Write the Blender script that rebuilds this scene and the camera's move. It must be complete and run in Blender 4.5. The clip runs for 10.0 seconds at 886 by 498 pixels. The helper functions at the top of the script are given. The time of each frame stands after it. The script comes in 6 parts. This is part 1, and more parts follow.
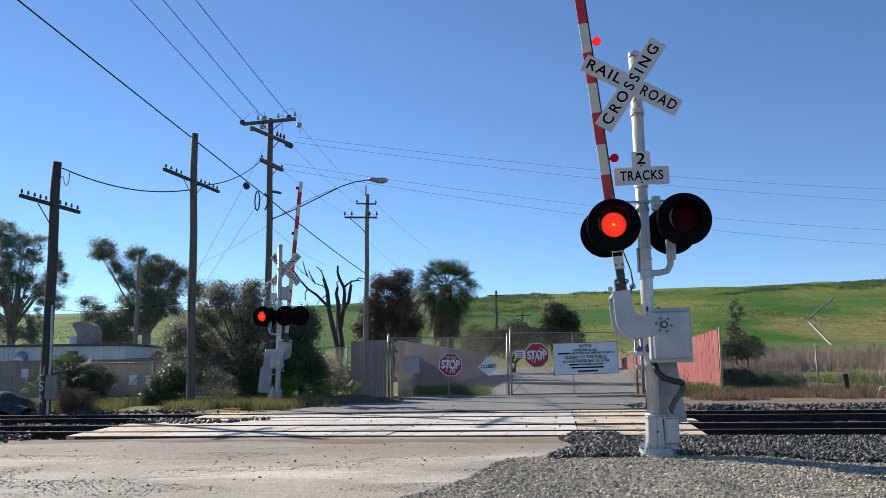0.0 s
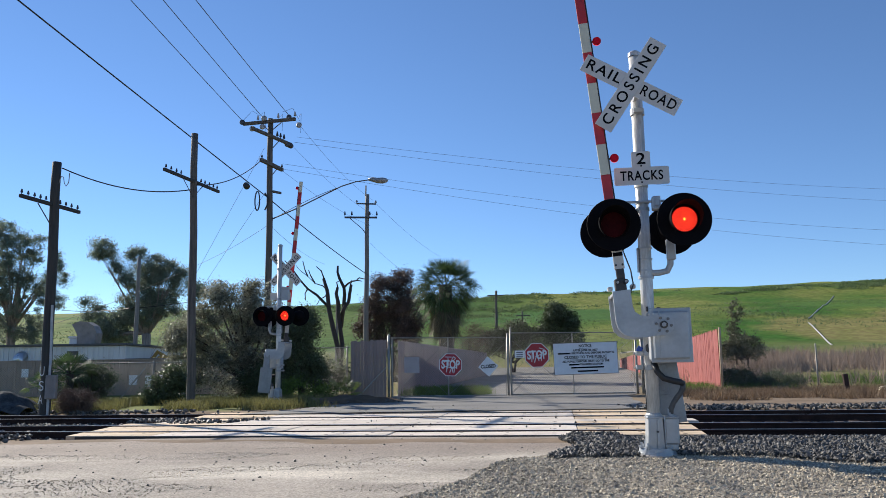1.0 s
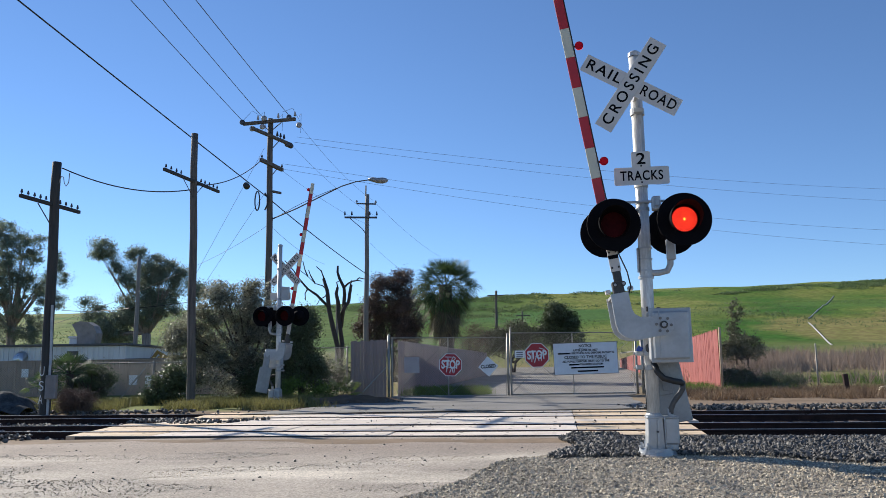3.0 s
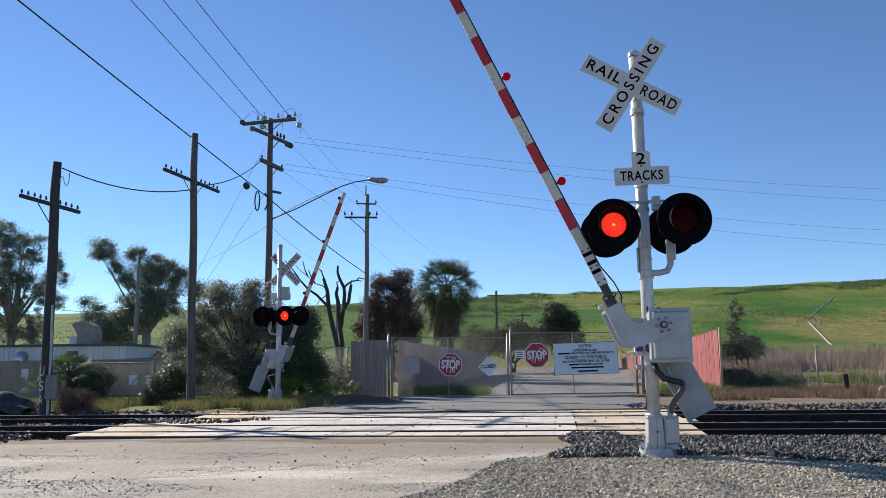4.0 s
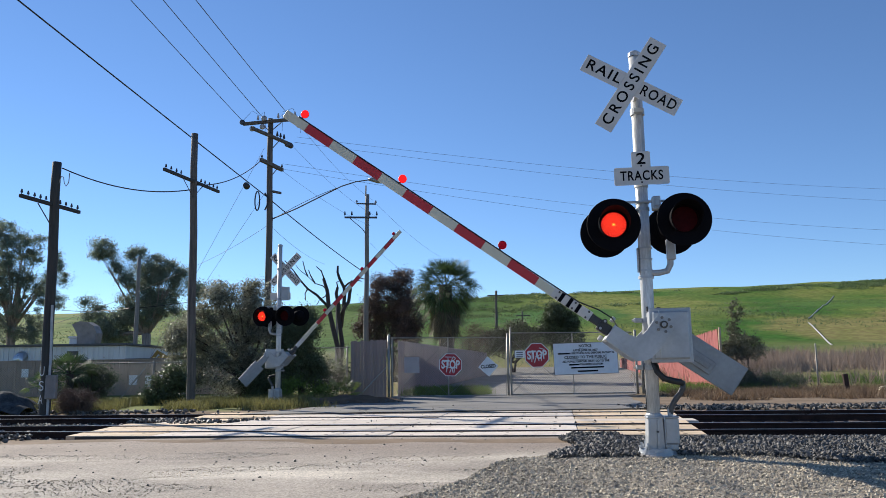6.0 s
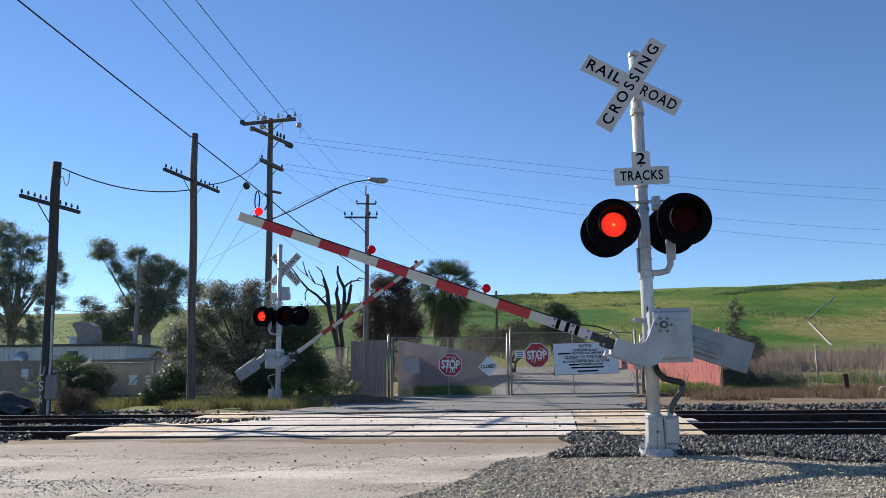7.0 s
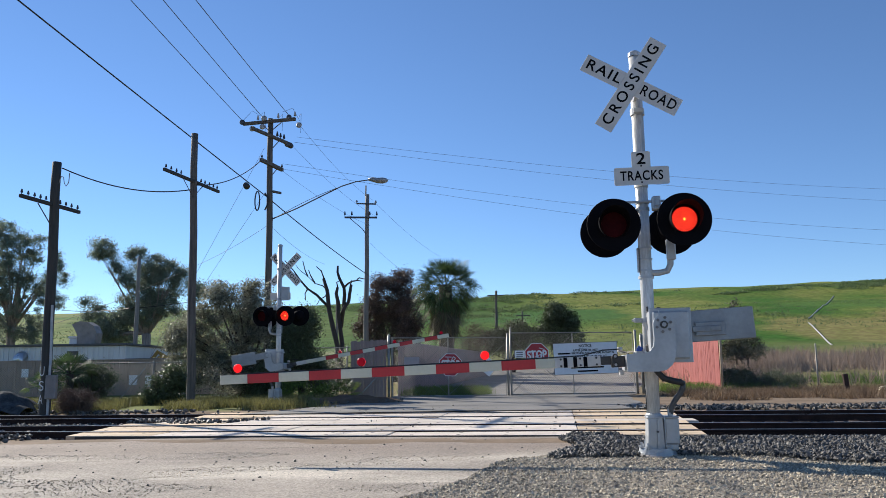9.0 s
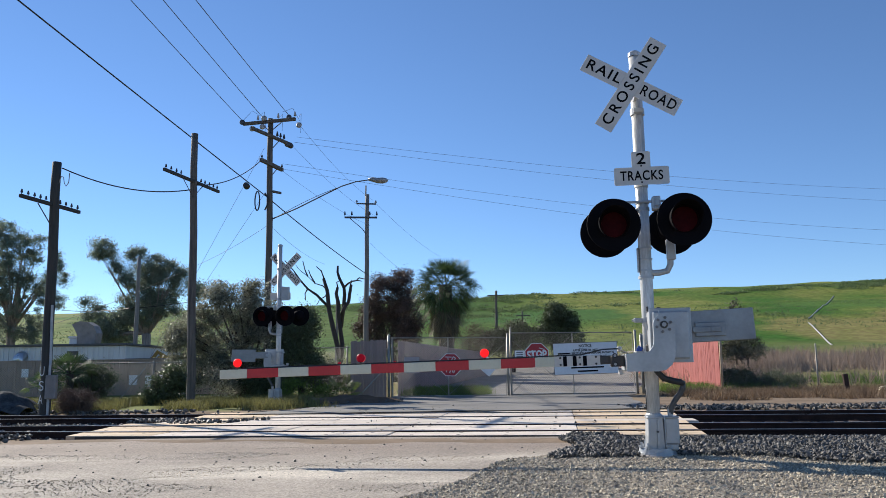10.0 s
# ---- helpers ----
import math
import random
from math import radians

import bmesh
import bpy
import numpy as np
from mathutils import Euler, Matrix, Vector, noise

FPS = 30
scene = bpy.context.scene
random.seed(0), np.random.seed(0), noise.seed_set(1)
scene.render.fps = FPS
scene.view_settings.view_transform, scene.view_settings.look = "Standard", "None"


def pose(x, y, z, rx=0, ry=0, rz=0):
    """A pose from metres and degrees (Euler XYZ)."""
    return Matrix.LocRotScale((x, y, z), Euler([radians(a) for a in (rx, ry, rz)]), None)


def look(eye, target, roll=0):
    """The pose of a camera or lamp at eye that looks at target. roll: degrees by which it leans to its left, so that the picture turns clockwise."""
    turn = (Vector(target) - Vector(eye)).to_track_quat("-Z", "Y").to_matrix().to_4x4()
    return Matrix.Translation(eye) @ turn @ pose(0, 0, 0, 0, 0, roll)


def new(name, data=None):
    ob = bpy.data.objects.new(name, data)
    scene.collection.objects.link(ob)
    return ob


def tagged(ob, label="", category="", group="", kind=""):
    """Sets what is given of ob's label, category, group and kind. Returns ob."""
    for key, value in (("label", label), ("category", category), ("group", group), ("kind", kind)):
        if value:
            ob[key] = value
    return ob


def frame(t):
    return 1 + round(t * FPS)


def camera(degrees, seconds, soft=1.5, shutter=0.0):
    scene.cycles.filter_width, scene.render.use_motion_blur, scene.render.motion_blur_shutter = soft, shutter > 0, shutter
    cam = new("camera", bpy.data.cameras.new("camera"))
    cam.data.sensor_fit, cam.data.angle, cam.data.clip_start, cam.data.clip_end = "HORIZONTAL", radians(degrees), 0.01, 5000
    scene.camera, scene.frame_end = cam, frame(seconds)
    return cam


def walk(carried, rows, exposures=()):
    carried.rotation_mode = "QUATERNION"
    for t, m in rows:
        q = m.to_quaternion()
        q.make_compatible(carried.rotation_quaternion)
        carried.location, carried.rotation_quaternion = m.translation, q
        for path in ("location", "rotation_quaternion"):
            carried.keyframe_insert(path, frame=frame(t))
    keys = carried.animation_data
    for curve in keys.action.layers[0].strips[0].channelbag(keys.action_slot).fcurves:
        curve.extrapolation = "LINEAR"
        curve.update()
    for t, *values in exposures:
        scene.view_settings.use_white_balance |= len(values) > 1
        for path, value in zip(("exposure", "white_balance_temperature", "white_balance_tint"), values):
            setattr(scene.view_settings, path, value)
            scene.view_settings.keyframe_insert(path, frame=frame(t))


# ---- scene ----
cam = camera(59.03, 10.0, soft=0.75)
EYE = Vector((0.0, 0.0, 1.07))
STAND = look(EYE, EYE + Vector((0.0, 1.0, 0.15307)), -0.86)
walk(cam, [(0.0, STAND), (10.0, STAND)])

# ---- world, sun, exposure ----
SUN_EL, SUN_AZ = 30.0, -46.5          # degrees; azimuth counted from +Y towards +X
world = bpy.data.worlds.new("sky")
scene.world = world
world.use_nodes = True
wn = world.node_tree.nodes
sky = wn.new("ShaderNodeTexSky")
sky.sky_type = "NISHITA"
sky.sun_disc = False
sky.sun_elevation = radians(SUN_EL)
sky.sun_rotation = radians(SUN_AZ)
sky.altitude = 10
sky.air_density = 0.8
sky.dust_density = 0.0
sky.ozone_density = 6.4
world.node_tree.links.new(sky.outputs[0], wn["Background"].inputs[0])
wn["Background"].inputs[1].default_value = 0.092
sun = new("sun", bpy.data.lights.new("sun", "SUN"))
sun.data.energy = 4.5
sun.data.angle = radians(0.53)
sun.data.color = (1.0, 0.93, 0.82)
sun_way = Vector((math.sin(radians(SUN_AZ)) * math.cos(radians(SUN_EL)), math.cos(radians(SUN_AZ)) * math.cos(radians(SUN_EL)), math.sin(radians(SUN_EL))))
sun.matrix_world = look(sun_way * 60, (0, 0, 0))
scene.view_settings.exposure = 0.70


# ---- materials ----
def mat(name, a, b=None, scale=3.0, fine=45.0, rough=0.7, metal=0.0, bump=0.15, emit=0.0, emit_color=None, vary=0.0, island=0.0, spec=0.5, streak=None, through_light=0.0):
    """A procedural surface: two colours mixed by broad and fine noise, with relief and uneven gloss."""
    m = bpy.data.materials.new(name)
    m.use_nodes = True
    nt = m.node_tree
    n, l = nt.nodes, nt.links
    p = n["Principled BSDF"]
    b = b or tuple(c * 0.75 for c in a)
    tc = n.new("ShaderNodeTexCoord")
    src = tc.outputs["Object"]
    if streak:
        mp = n.new("ShaderNodeMapping")
        mp.inputs["Scale"].default_value = streak
        l.new(src, mp.inputs[0])
        src = mp.outputs[0]
    n1 = n.new("ShaderNodeTexNoise")
    n1.inputs["Scale"].default_value = scale
    n1.inputs["Detail"].default_value = 5
    n2 = n.new("ShaderNodeTexNoise")
    n2.inputs["Scale"].default_value = fine
    n2.inputs["Detail"].default_value = 3
    l.new(src, n1.inputs["Vector"]), l.new(src, n2.inputs["Vector"])
    add = n.new("ShaderNodeMath")
    add.operation = "MULTIPLY_ADD"
    l.new(n2.outputs[0], add.inputs[0])
    add.inputs[1].default_value = 0.45
    l.new(n1.outputs[0], add.inputs[2])
    ramp = n.new("ShaderNodeMapRange")
    ramp.inputs[1].default_value, ramp.inputs[2].default_value = 0.5, 0.95
    l.new(add.outputs[0], ramp.inputs[0])
    mix = n.new("ShaderNodeMix")
    mix.data_type = "RGBA"
    mix.inputs[6].default_value, mix.inputs[7].default_value = (*a, 1), (*b, 1)
    l.new(ramp.outputs[0], mix.inputs[0])
    col = mix.outputs[2]
    for amount, node, sock in ((vary, "ShaderNodeObjectInfo", "Random"), (island, "ShaderNodeNewGeometry", "Random Per Island")):
        if amount:
            o = n.new(node)
            mr = n.new("ShaderNodeMapRange")
            mr.inputs[3].default_value, mr.inputs[4].default_value = 1 - amount, 1 + amount
            l.new(o.outputs[sock], mr.inputs[0])
            hs = n.new("ShaderNodeHueSaturation")
            l.new(mr.outputs[0], hs.inputs["Value"])
            l.new(col, hs.inputs["Color"])
            col = hs.outputs[0]
    l.new(col, p.inputs["Base Color"])
    rr = n.new("ShaderNodeMapRange")
    rr.inputs[3].default_value, rr.inputs[4].default_value = max(rough - 0.12, 0.02), min(rough + 0.12, 1)
    l.new(n1.outputs[0], rr.inputs[0])
    l.new(rr.outputs[0], p.inputs["Roughness"])
    p.inputs["Metallic"].default_value = metal
    p.inputs["Specular IOR Level"].default_value = spec
    if bump:
        bp = n.new("ShaderNodeBump")
        bp.inputs["Strength"].default_value = bump
        bp.inputs["Distance"].default_value = 0.02
        l.new(n2.outputs[0], bp.inputs["Height"])
        l.new(bp.outputs[0], p.inputs["Normal"])
    if emit:
        p.inputs["Emission Color"].default_value = (*(emit_color or a), 1)
        p.inputs["Emission Strength"].default_value = emit
    if through_light:
        tr = n.new("ShaderNodeBsdfTranslucent")
        l.new(col, tr.inputs[0])
        ms = n.new("ShaderNodeMixShader")
        ms.inputs[0].default_value = through_light
        l.new(p.outputs[0], ms.inputs[1]), l.new(tr.outputs[0], ms.inputs[2])
        l.new(ms.outputs[0], n["Material Output"].inputs[0])
    return m


M_WHITE = mat("aluminium_paint", (0.72, 0.72, 0.71), (0.36, 0.36, 0.35), 3, 24, 0.45, 0.25, 0.06, streak=(3, 3, 0.5))
M_GALV = mat("galvanised_casting", (0.47, 0.485, 0.495), (0.36, 0.37, 0.38), 3, 22, 0.5, 0.4, 0.1)
M_DARKMETAL = mat("dark_metal", (0.05, 0.05, 0.055), (0.09, 0.08, 0.07), 8, 50, 0.5, 0.5, 0.1)
M_BLACK = mat("black_paint", (0.004, 0.004, 0.006), (0.007, 0.007, 0.009), 5, 60, 0.8, 0.0, 0.04, spec=0.06)
M_SIGN = mat("sign_white", (0.62, 0.60, 0.57), (0.53, 0.51, 0.48), 4, 30, 0.5, 0.0, 0.02)
M_LETTER = mat("sign_black", (0.006, 0.006, 0.007), (0.012, 0.012, 0.012), 6, 40, 0.85, spec=0.1)
M_ARMWHITE = mat("arm_white", (0.63, 0.61, 0.48), (0.54, 0.52, 0.41), 3, 40, 0.45, 0, 0.03)
M_ARMRED = mat("arm_red", (0.52, 0.022, 0.028), (0.40, 0.02, 0.025), 3, 40, 0.4, 0, 0.03)
M_LENS_OFF = mat("unlit_red_lens", (0.05, 0.003, 0.005), (0.03, 0.002, 0.004), 20, 90, 0.5, 0, 0.1, spec=0.05)
M_ARMLENS = mat("arm_lamp_lens", (0.36, 0.006, 0.03), (0.28, 0.005, 0.022), 20, 90, 0.4, 0, 0.05, spec=0.15, through_light=0.25)
M_LED_BASE = mat("lit_lens", (0.5, 0.01, 0.01), (0.4, 0.01, 0.01), 20, 90, 0.4, 0, 0, emit=0.15, emit_color=(1.0, 0.006, 0.008), spec=0.1)
M_LED = mat("led_point", (0.9, 0.1, 0.03), (0.9, 0.1, 0.03), 20, 90, 0.4, 0, 0, emit=1.7, emit_color=(1.0, 0.06, 0.025), spec=0.1)
M_LED_CORE = mat("led_core", (0.9, 0.4, 0.03), (0.9, 0.4, 0.03), 20, 90, 0.4, 0, 0, emit=2.0, emit_color=(1.0, 0.45, 0.05))
M_ARMLIT = mat("lit_arm_lamp", (0.3, 0.004, 0.006), (0.3, 0.004, 0.006), 20, 90, 0.5, 0, 0, emit=0.8, emit_color=(1.0, 0.012, 0.015), spec=0.1)
M_HOSE = mat("grey_rubber_hose", (0.10, 0.10, 0.10), (0.06, 0.06, 0.06), 10, 60, 0.6)
M_CABLE = mat("black_cable", (0.015, 0.015, 0.016), (0.03, 0.03, 0.03), 10, 80, 0.55)
M_WIRE = mat("aluminium_wire", (0.15, 0.155, 0.16), (0.10, 0.10, 0.105), 10, 80, 0.7, 0.0, spec=0.2)
M_WOOD = mat("weathered_pole_wood", (0.16, 0.14, 0.12), (0.07, 0.062, 0.054), 3, 22, 0.85, 0, 0.5, streak=(6, 6, 0.35))
M_WOOD_DARK = mat("tarred_pole_wood", (0.03, 0.032, 0.03), (0.06, 0.057, 0.05), 3, 22, 0.8, 0, 0.5, streak=(6, 6, 0.35))
M_WOOD_GREY = mat("grey_pole_wood", (0.24, 0.23, 0.22), (0.15, 0.14, 0.13), 3, 22, 0.85, 0, 0.4, streak=(6, 6, 0.35))
M_GLASS_INS = mat("insulator", (0.03, 0.03, 0.035), (0.06, 0.06, 0.07), 5, 40, 0.2)
M_PORCELAIN = mat("porcelain", (0.42, 0.42, 0.42), (0.30, 0.30, 0.30), 5, 40, 0.25)
M_PANEL = mat("crossing_panel_concrete", (0.70, 0.62, 0.53), (0.47, 0.41, 0.35), 1.6, 28, 0.85, 0, 0.25, vary=0.10)
M_PANEL_WARM = mat("crossing_panel_timber", (0.66, 0.51, 0.34), (0.46, 0.35, 0.23), 2.2, 28, 0.85, 0, 0.25, vary=0.10)
M_RAIL = mat("rusty_rail", (0.055, 0.03, 0.024), (0.028, 0.018, 0.016), 4, 40, 0.85, 0.0, 0.2, spec=0.15)
M_RAILTOP = mat("worn_rail_head", (0.42, 0.42, 0.43), (0.30, 0.30, 0.31), 4, 30, 0.32, 0.9, 0.02)
M_TIE = mat("creosoted_tie", (0.06, 0.045, 0.038), (0.035, 0.028, 0.025), 4, 30, 0.9, 0, 0.5, vary=0.2)
M_BALLAST = mat("dark_ballast", (0.125, 0.115, 0.10), (0.03, 0.029, 0.027), 8, 60, 0.6, 0, 0.5, island=0.8)
M_GRAVEL = mat("grey_gravel", (0.52, 0.45, 0.335), (0.26, 0.22, 0.165), 5, 60, 0.9, 0, 0.4, island=0.5)
M_BARK = mat("bark", (0.09, 0.07, 0.055), (0.04, 0.033, 0.028), 4, 30, 0.9, 0, 0.6, streak=(4, 4, 1))
M_BARK_PALE = mat("eucalyptus_bark", (0.33, 0.28, 0.23), (0.16, 0.13, 0.11), 2, 30, 0.85, 0, 0.3, streak=(4, 4, 0.6))
M_BARK_BURNT = mat("burnt_bark", (0.03, 0.026, 0.026), (0.055, 0.045, 0.04), 4, 30, 0.9, 0, 0.6)
M_EUC = mat("eucalyptus_leaf", (0.14, 0.19, 0.135), (0.215, 0.25, 0.19), 0.6, 8, 0.5, 0, 0, island=0.45, through_light=0.45)
M_OLIVE = mat("olive_leaf", (0.33, 0.325, 0.25), (0.125, 0.13, 0.085), 1.2, 8, 0.45, 0, 0, island=0.6, through_light=0.4)
M_REDLEAF = mat("reddish_leaf", (0.16, 0.10, 0.085), (0.07, 0.058, 0.045), 0.6, 8, 0.6, 0, 0, island=0.5, through_light=0.15)
M_SHRUB = mat("shrub_leaf", (0.11, 0.14, 0.065), (0.06, 0.08, 0.04), 0.9, 8, 0.55, 0, 0, island=0.4, through_light=0.25)
M_DRYGREEN = mat("grey_green_leaf", (0.14, 0.14, 0.08), (0.085, 0.08, 0.05), 0.9, 8, 0.6, 0, 0, island=0.4, through_light=0.2)
M_DRYSHRUB = mat("dry_shrub", (0.19, 0.12, 0.085), (0.115, 0.075, 0.055), 1.5, 12, 0.85, 0, 0, island=0.35)
M_PALM = mat("palm_frond", (0.085, 0.13, 0.05), (0.05, 0.085, 0.035), 2, 20, 0.6, 0, 0, island=0.35, spec=0.3, through_light=0.25)
M_PALM_LIGHT = mat("young_palm_frond", (0.16, 0.22, 0.06), (0.09, 0.15, 0.04), 2, 20, 0.4, 0, 0, island=0.3, through_light=0.35)
M_PALM_DEAD = mat("dead_palm_frond", (0.17, 0.13, 0.065), (0.07, 0.06, 0.035), 2, 20, 0.8, 0, 0, island=0.4)
M_GRASS = mat("verge_grass", (0.27, 0.24, 0.085), (0.13, 0.135, 0.05), 0.8, 6, 0.8, 0, 0, island=0.35, through_light=0.3)
M_GRASS_GREEN = mat("fresh_grass", (0.15, 0.22, 0.045), (0.09, 0.15, 0.03), 0.8, 6, 0.8, 0, 0, island=0.35, through_light=0.3)
M_WEED = mat("dry_weeds", (0.36, 0.275, 0.215), (0.23, 0.17, 0.135), 0.25, 4, 0.9, 0, 0, island=0.3, through_light=0.2)
M_WEED_TAN = mat("tan_weeds", (0.29, 0.20, 0.12), (0.15, 0.10, 0.065), 0.4, 4, 0.9, 0, 0, island=0.3, through_light=0.2)
M_FENCEPOST = mat("galvanised_post", (0.36, 0.35, 0.32), (0.24, 0.22, 0.19), 6, 50, 0.55, 0.5, 0.1)
M_CHAIN = mat("chain_link_wire", (0.20, 0.195, 0.18), (0.12, 0.115, 0.105), 6, 50, 0.55, 0.5, 0)
M_PINKSLAT = mat("faded_pink_slats", (0.33, 0.25, 0.225), (0.24, 0.18, 0.16), 1.5, 20, 0.8, 0, 0.15, vary=0.07, streak=(3, 3, 0.5))
M_REDSLAT = mat("red_fence_slats", (0.32, 0.085, 0.075), (0.23, 0.06, 0.055), 1.5, 20, 0.8, 0, 0.15, vary=0.08, streak=(3, 3, 0.5))
M_TANWALL = mat("tan_wall_panel", (0.37, 0.285, 0.23), (0.28, 0.215, 0.175), 1.2, 20, 0.85, 0, 0.15, vary=0.05)
M_STOPRED = mat("stop_sign_red", (0.42, 0.02, 0.03), (0.34, 0.018, 0.025), 4, 40, 0.45)
M_SIGNWHITE = mat("clean_sign_white", (0.80, 0.80, 0.80), (0.72, 0.72, 0.72), 4, 40, 0.5, 0, 0.02)
M_BLUEISH = mat("notice_board", (0.74, 0.77, 0.80), (0.66, 0.69, 0.72), 4, 40, 0.5, 0, 0.02)
M_BUILDING = mat("white_metal_siding", (0.66, 0.67, 0.68), (0.56, 0.57, 0.58), 1, 12, 0.55, 0.1, 0.03, streak=(2, 2, 0.3))
M_ROOFEDGE = mat("dark_roof_edge", (0.10, 0.10, 0.10), (0.07, 0.07, 0.07), 3, 30, 0.7)
M_DUCT = mat("duct_metal", (0.32, 0.28, 0.26), (0.22, 0.20, 0.19), 3, 30, 0.6, 0.4)
M_STEEL = mat("bright_duct_steel", (0.60, 0.62, 0.65), (0.45, 0.47, 0.50), 3, 30, 0.3, 0.8)
M_YELLOW = mat("machine_yellow", (0.45, 0.27, 0.05), (0.30, 0.18, 0.04), 3, 30, 0.5)
M_RUST = mat("rusted_post", (0.07, 0.035, 0.028), (0.04, 0.025, 0.02), 6, 40, 0.9, 0.2, 0.4)
M_PIPE = mat("pale_drain_pipe", (0.42, 0.41, 0.38), (0.3, 0.29, 0.27), 1, 10, 0.6)
M_ORANGE = mat("orange_board", (0.36, 0.17, 0.09), (0.26, 0.12, 0.06), 3, 30, 0.8)
M_TARP = mat("grey_tarp", (0.10, 0.105, 0.105), (0.035, 0.038, 0.04), 6, 20, 0.95, 0, 0.9, spec=0.03)
M_HILLBUSH = mat("hill_brush", (0.10, 0.15, 0.065), (0.14, 0.19, 0.08), 0.4, 4, 0.8, 0, 0, island=0.3, through_light=0.45)
M_PLATE = mat("dull_grey_plate", (0.33, 0.345, 0.355), (0.24, 0.25, 0.26), 3, 22, 0.5, 0.4, 0.1)
M_TAPE = mat("blue_tape", (0.03, 0.10, 0.42), (0.03, 0.08, 0.35), 6, 40, 0.6)


def ground_material():
    """Soil, weeds and grass on one sheet: which grows where follows the terrain."""
    m = mat("ground_soil_and_grass", (0.27, 0.205, 0.145), (0.16, 0.12, 0.085), 0.9, 9, 0.95, 0, 0.5)
    nt = m.node_tree
    n, l = nt.nodes, nt.links
    p = n["Principled BSDF"]
    soil = p.inputs["Base Color"].links[0].from_socket
    p.inputs["Specular IOR Level"].default_value = 0.08
    geo = n.new("ShaderNodeNewGeometry")
    sep = n.new("ShaderNodeSeparateXYZ")
    l.new(geo.outputs["Position"], sep.inputs[0])

    def noise_at(scale, detail=6):
        t = n.new("ShaderNodeTexNoise")
        t.inputs["Scale"].default_value, t.inputs["Detail"].default_value = scale, detail
        l.new(geo.outputs["Position"], t.inputs["Vector"])
        return t.outputs[0]

    def math_node(op, a, b=None, c=None):
        t = n.new("ShaderNodeMath")
        t.operation = op
        for i, v in enumerate((a, b, c)):
            if v is None:
                continue
            if isinstance(v, (int, float)):
                t.inputs[i].default_value = v
            else:
                l.new(v, t.inputs[i])
        return t.outputs[0]

    def step(v, lo, hi):
        t = n.new("ShaderNodeMapRange")
        l.new(v, t.inputs[0])
        t.inputs[1].default_value, t.inputs[2].default_value = lo, hi
        return t.outputs[0]

    def blend(f, a, b):
        t = n.new("ShaderNodeMix")
        t.data_type = "RGBA"
        for s, v in ((0, f), (6, a), (7, b)):
            if isinstance(v, tuple):
                t.inputs[s].default_value = (*v, 1)
            else:
                l.new(v, t.inputs[s])
        return t.outputs[2]

    wob = math_node("MULTIPLY_ADD", noise_at(0.06), 34, -17)
    y = math_node("ADD", sep.outputs[1], wob)
    xr = math_node("MULTIPLY_ADD", sep.outputs[0], 0.55, y)      # farther right stays dry for longer
    grass = blend(step(noise_at(0.35), 0.35, 0.7), (0.145, 0.18, 0.036), (0.205, 0.215, 0.062))
    grass = blend(step(noise_at(0.045), 0.42, 0.62), grass, (0.045, 0.125, 0.016))
    def patch_at(cx, cy, rx, ry):
        """One inside an uneven ellipse on the plan, nought outside."""
        a = math_node("POWER", math_node("ABSOLUTE", math_node("MULTIPLY_ADD", sep.outputs[0], 1 / rx, -cx / rx)), 2)
        b = math_node("POWER", math_node("ABSOLUTE", math_node("MULTIPLY_ADD", sep.outputs[1], 1 / ry, -cy / ry)), 2)
        c = math_node("MULTIPLY_ADD", noise_at(0.12), 1.6, math_node("ADD", a, b))
        return step(c, 2.05, 1.65)

    mid = math_node("MULTIPLY", step(sep.outputs[0], -40, -30), step(sep.outputs[0], 18, 8))
    grass = blend(math_node("MULTIPLY", mid, 0.75), grass, (0.05, 0.115, 0.022))
    dry = blend(step(noise_at(0.5), 0.3, 0.7), (0.26, 0.20, 0.13), (0.17, 0.17, 0.06))
    dry = blend(step(noise_at(0.09), 0.35, 0.7), dry, (0.23, 0.20, 0.075))
    grass = blend(math_node("MULTIPLY", patch_at(15, 112, 11, 15), 0.9), grass, (0.05, 0.125, 0.025))
    grass = blend(math_node("MULTIPLY", patch_at(64, 117, 12, 9), 0.8), grass, (0.07, 0.15, 0.028))
    straw = blend(step(noise_at(0.7), 0.35, 0.7), (0.27, 0.21, 0.09), (0.20, 0.19, 0.06))
    for place in ((47, 84, 13, 13), (66, 90, 17, 13)):
        grass = blend(math_node("MULTIPLY", patch_at(*place), 0.75), grass, straw)
    lush = blend(step(noise_at(1.4, 8), 0.4, 0.65), (0.78, 0.78, 0.78), (1.2, 1.2, 1.2))
    tone = n.new("ShaderNodeMix")
    tone.data_type, tone.blend_type = "RGBA", "MULTIPLY"
    tone.inputs[0].default_value = 1.0
    l.new(grass, tone.inputs[6]), l.new(lush, tone.inputs[7])
    grass = tone.outputs[2]
    col = blend(step(y, 24, 34), soil, blend(step(y, 62, 78), dry, grass))
    verge = math_node("MULTIPLY", step(math_node("MULTIPLY_ADD", noise_at(0.6), 5, sep.outputs[1]), 24.5, 26), step(sep.outputs[0], -4.5, -6.5))
    col = blend(math_node("MULTIPLY", verge, step(y, 60, 50)), col, (0.14, 0.16, 0.045))
    l.new(col, p.inputs["Base Color"])
    return m


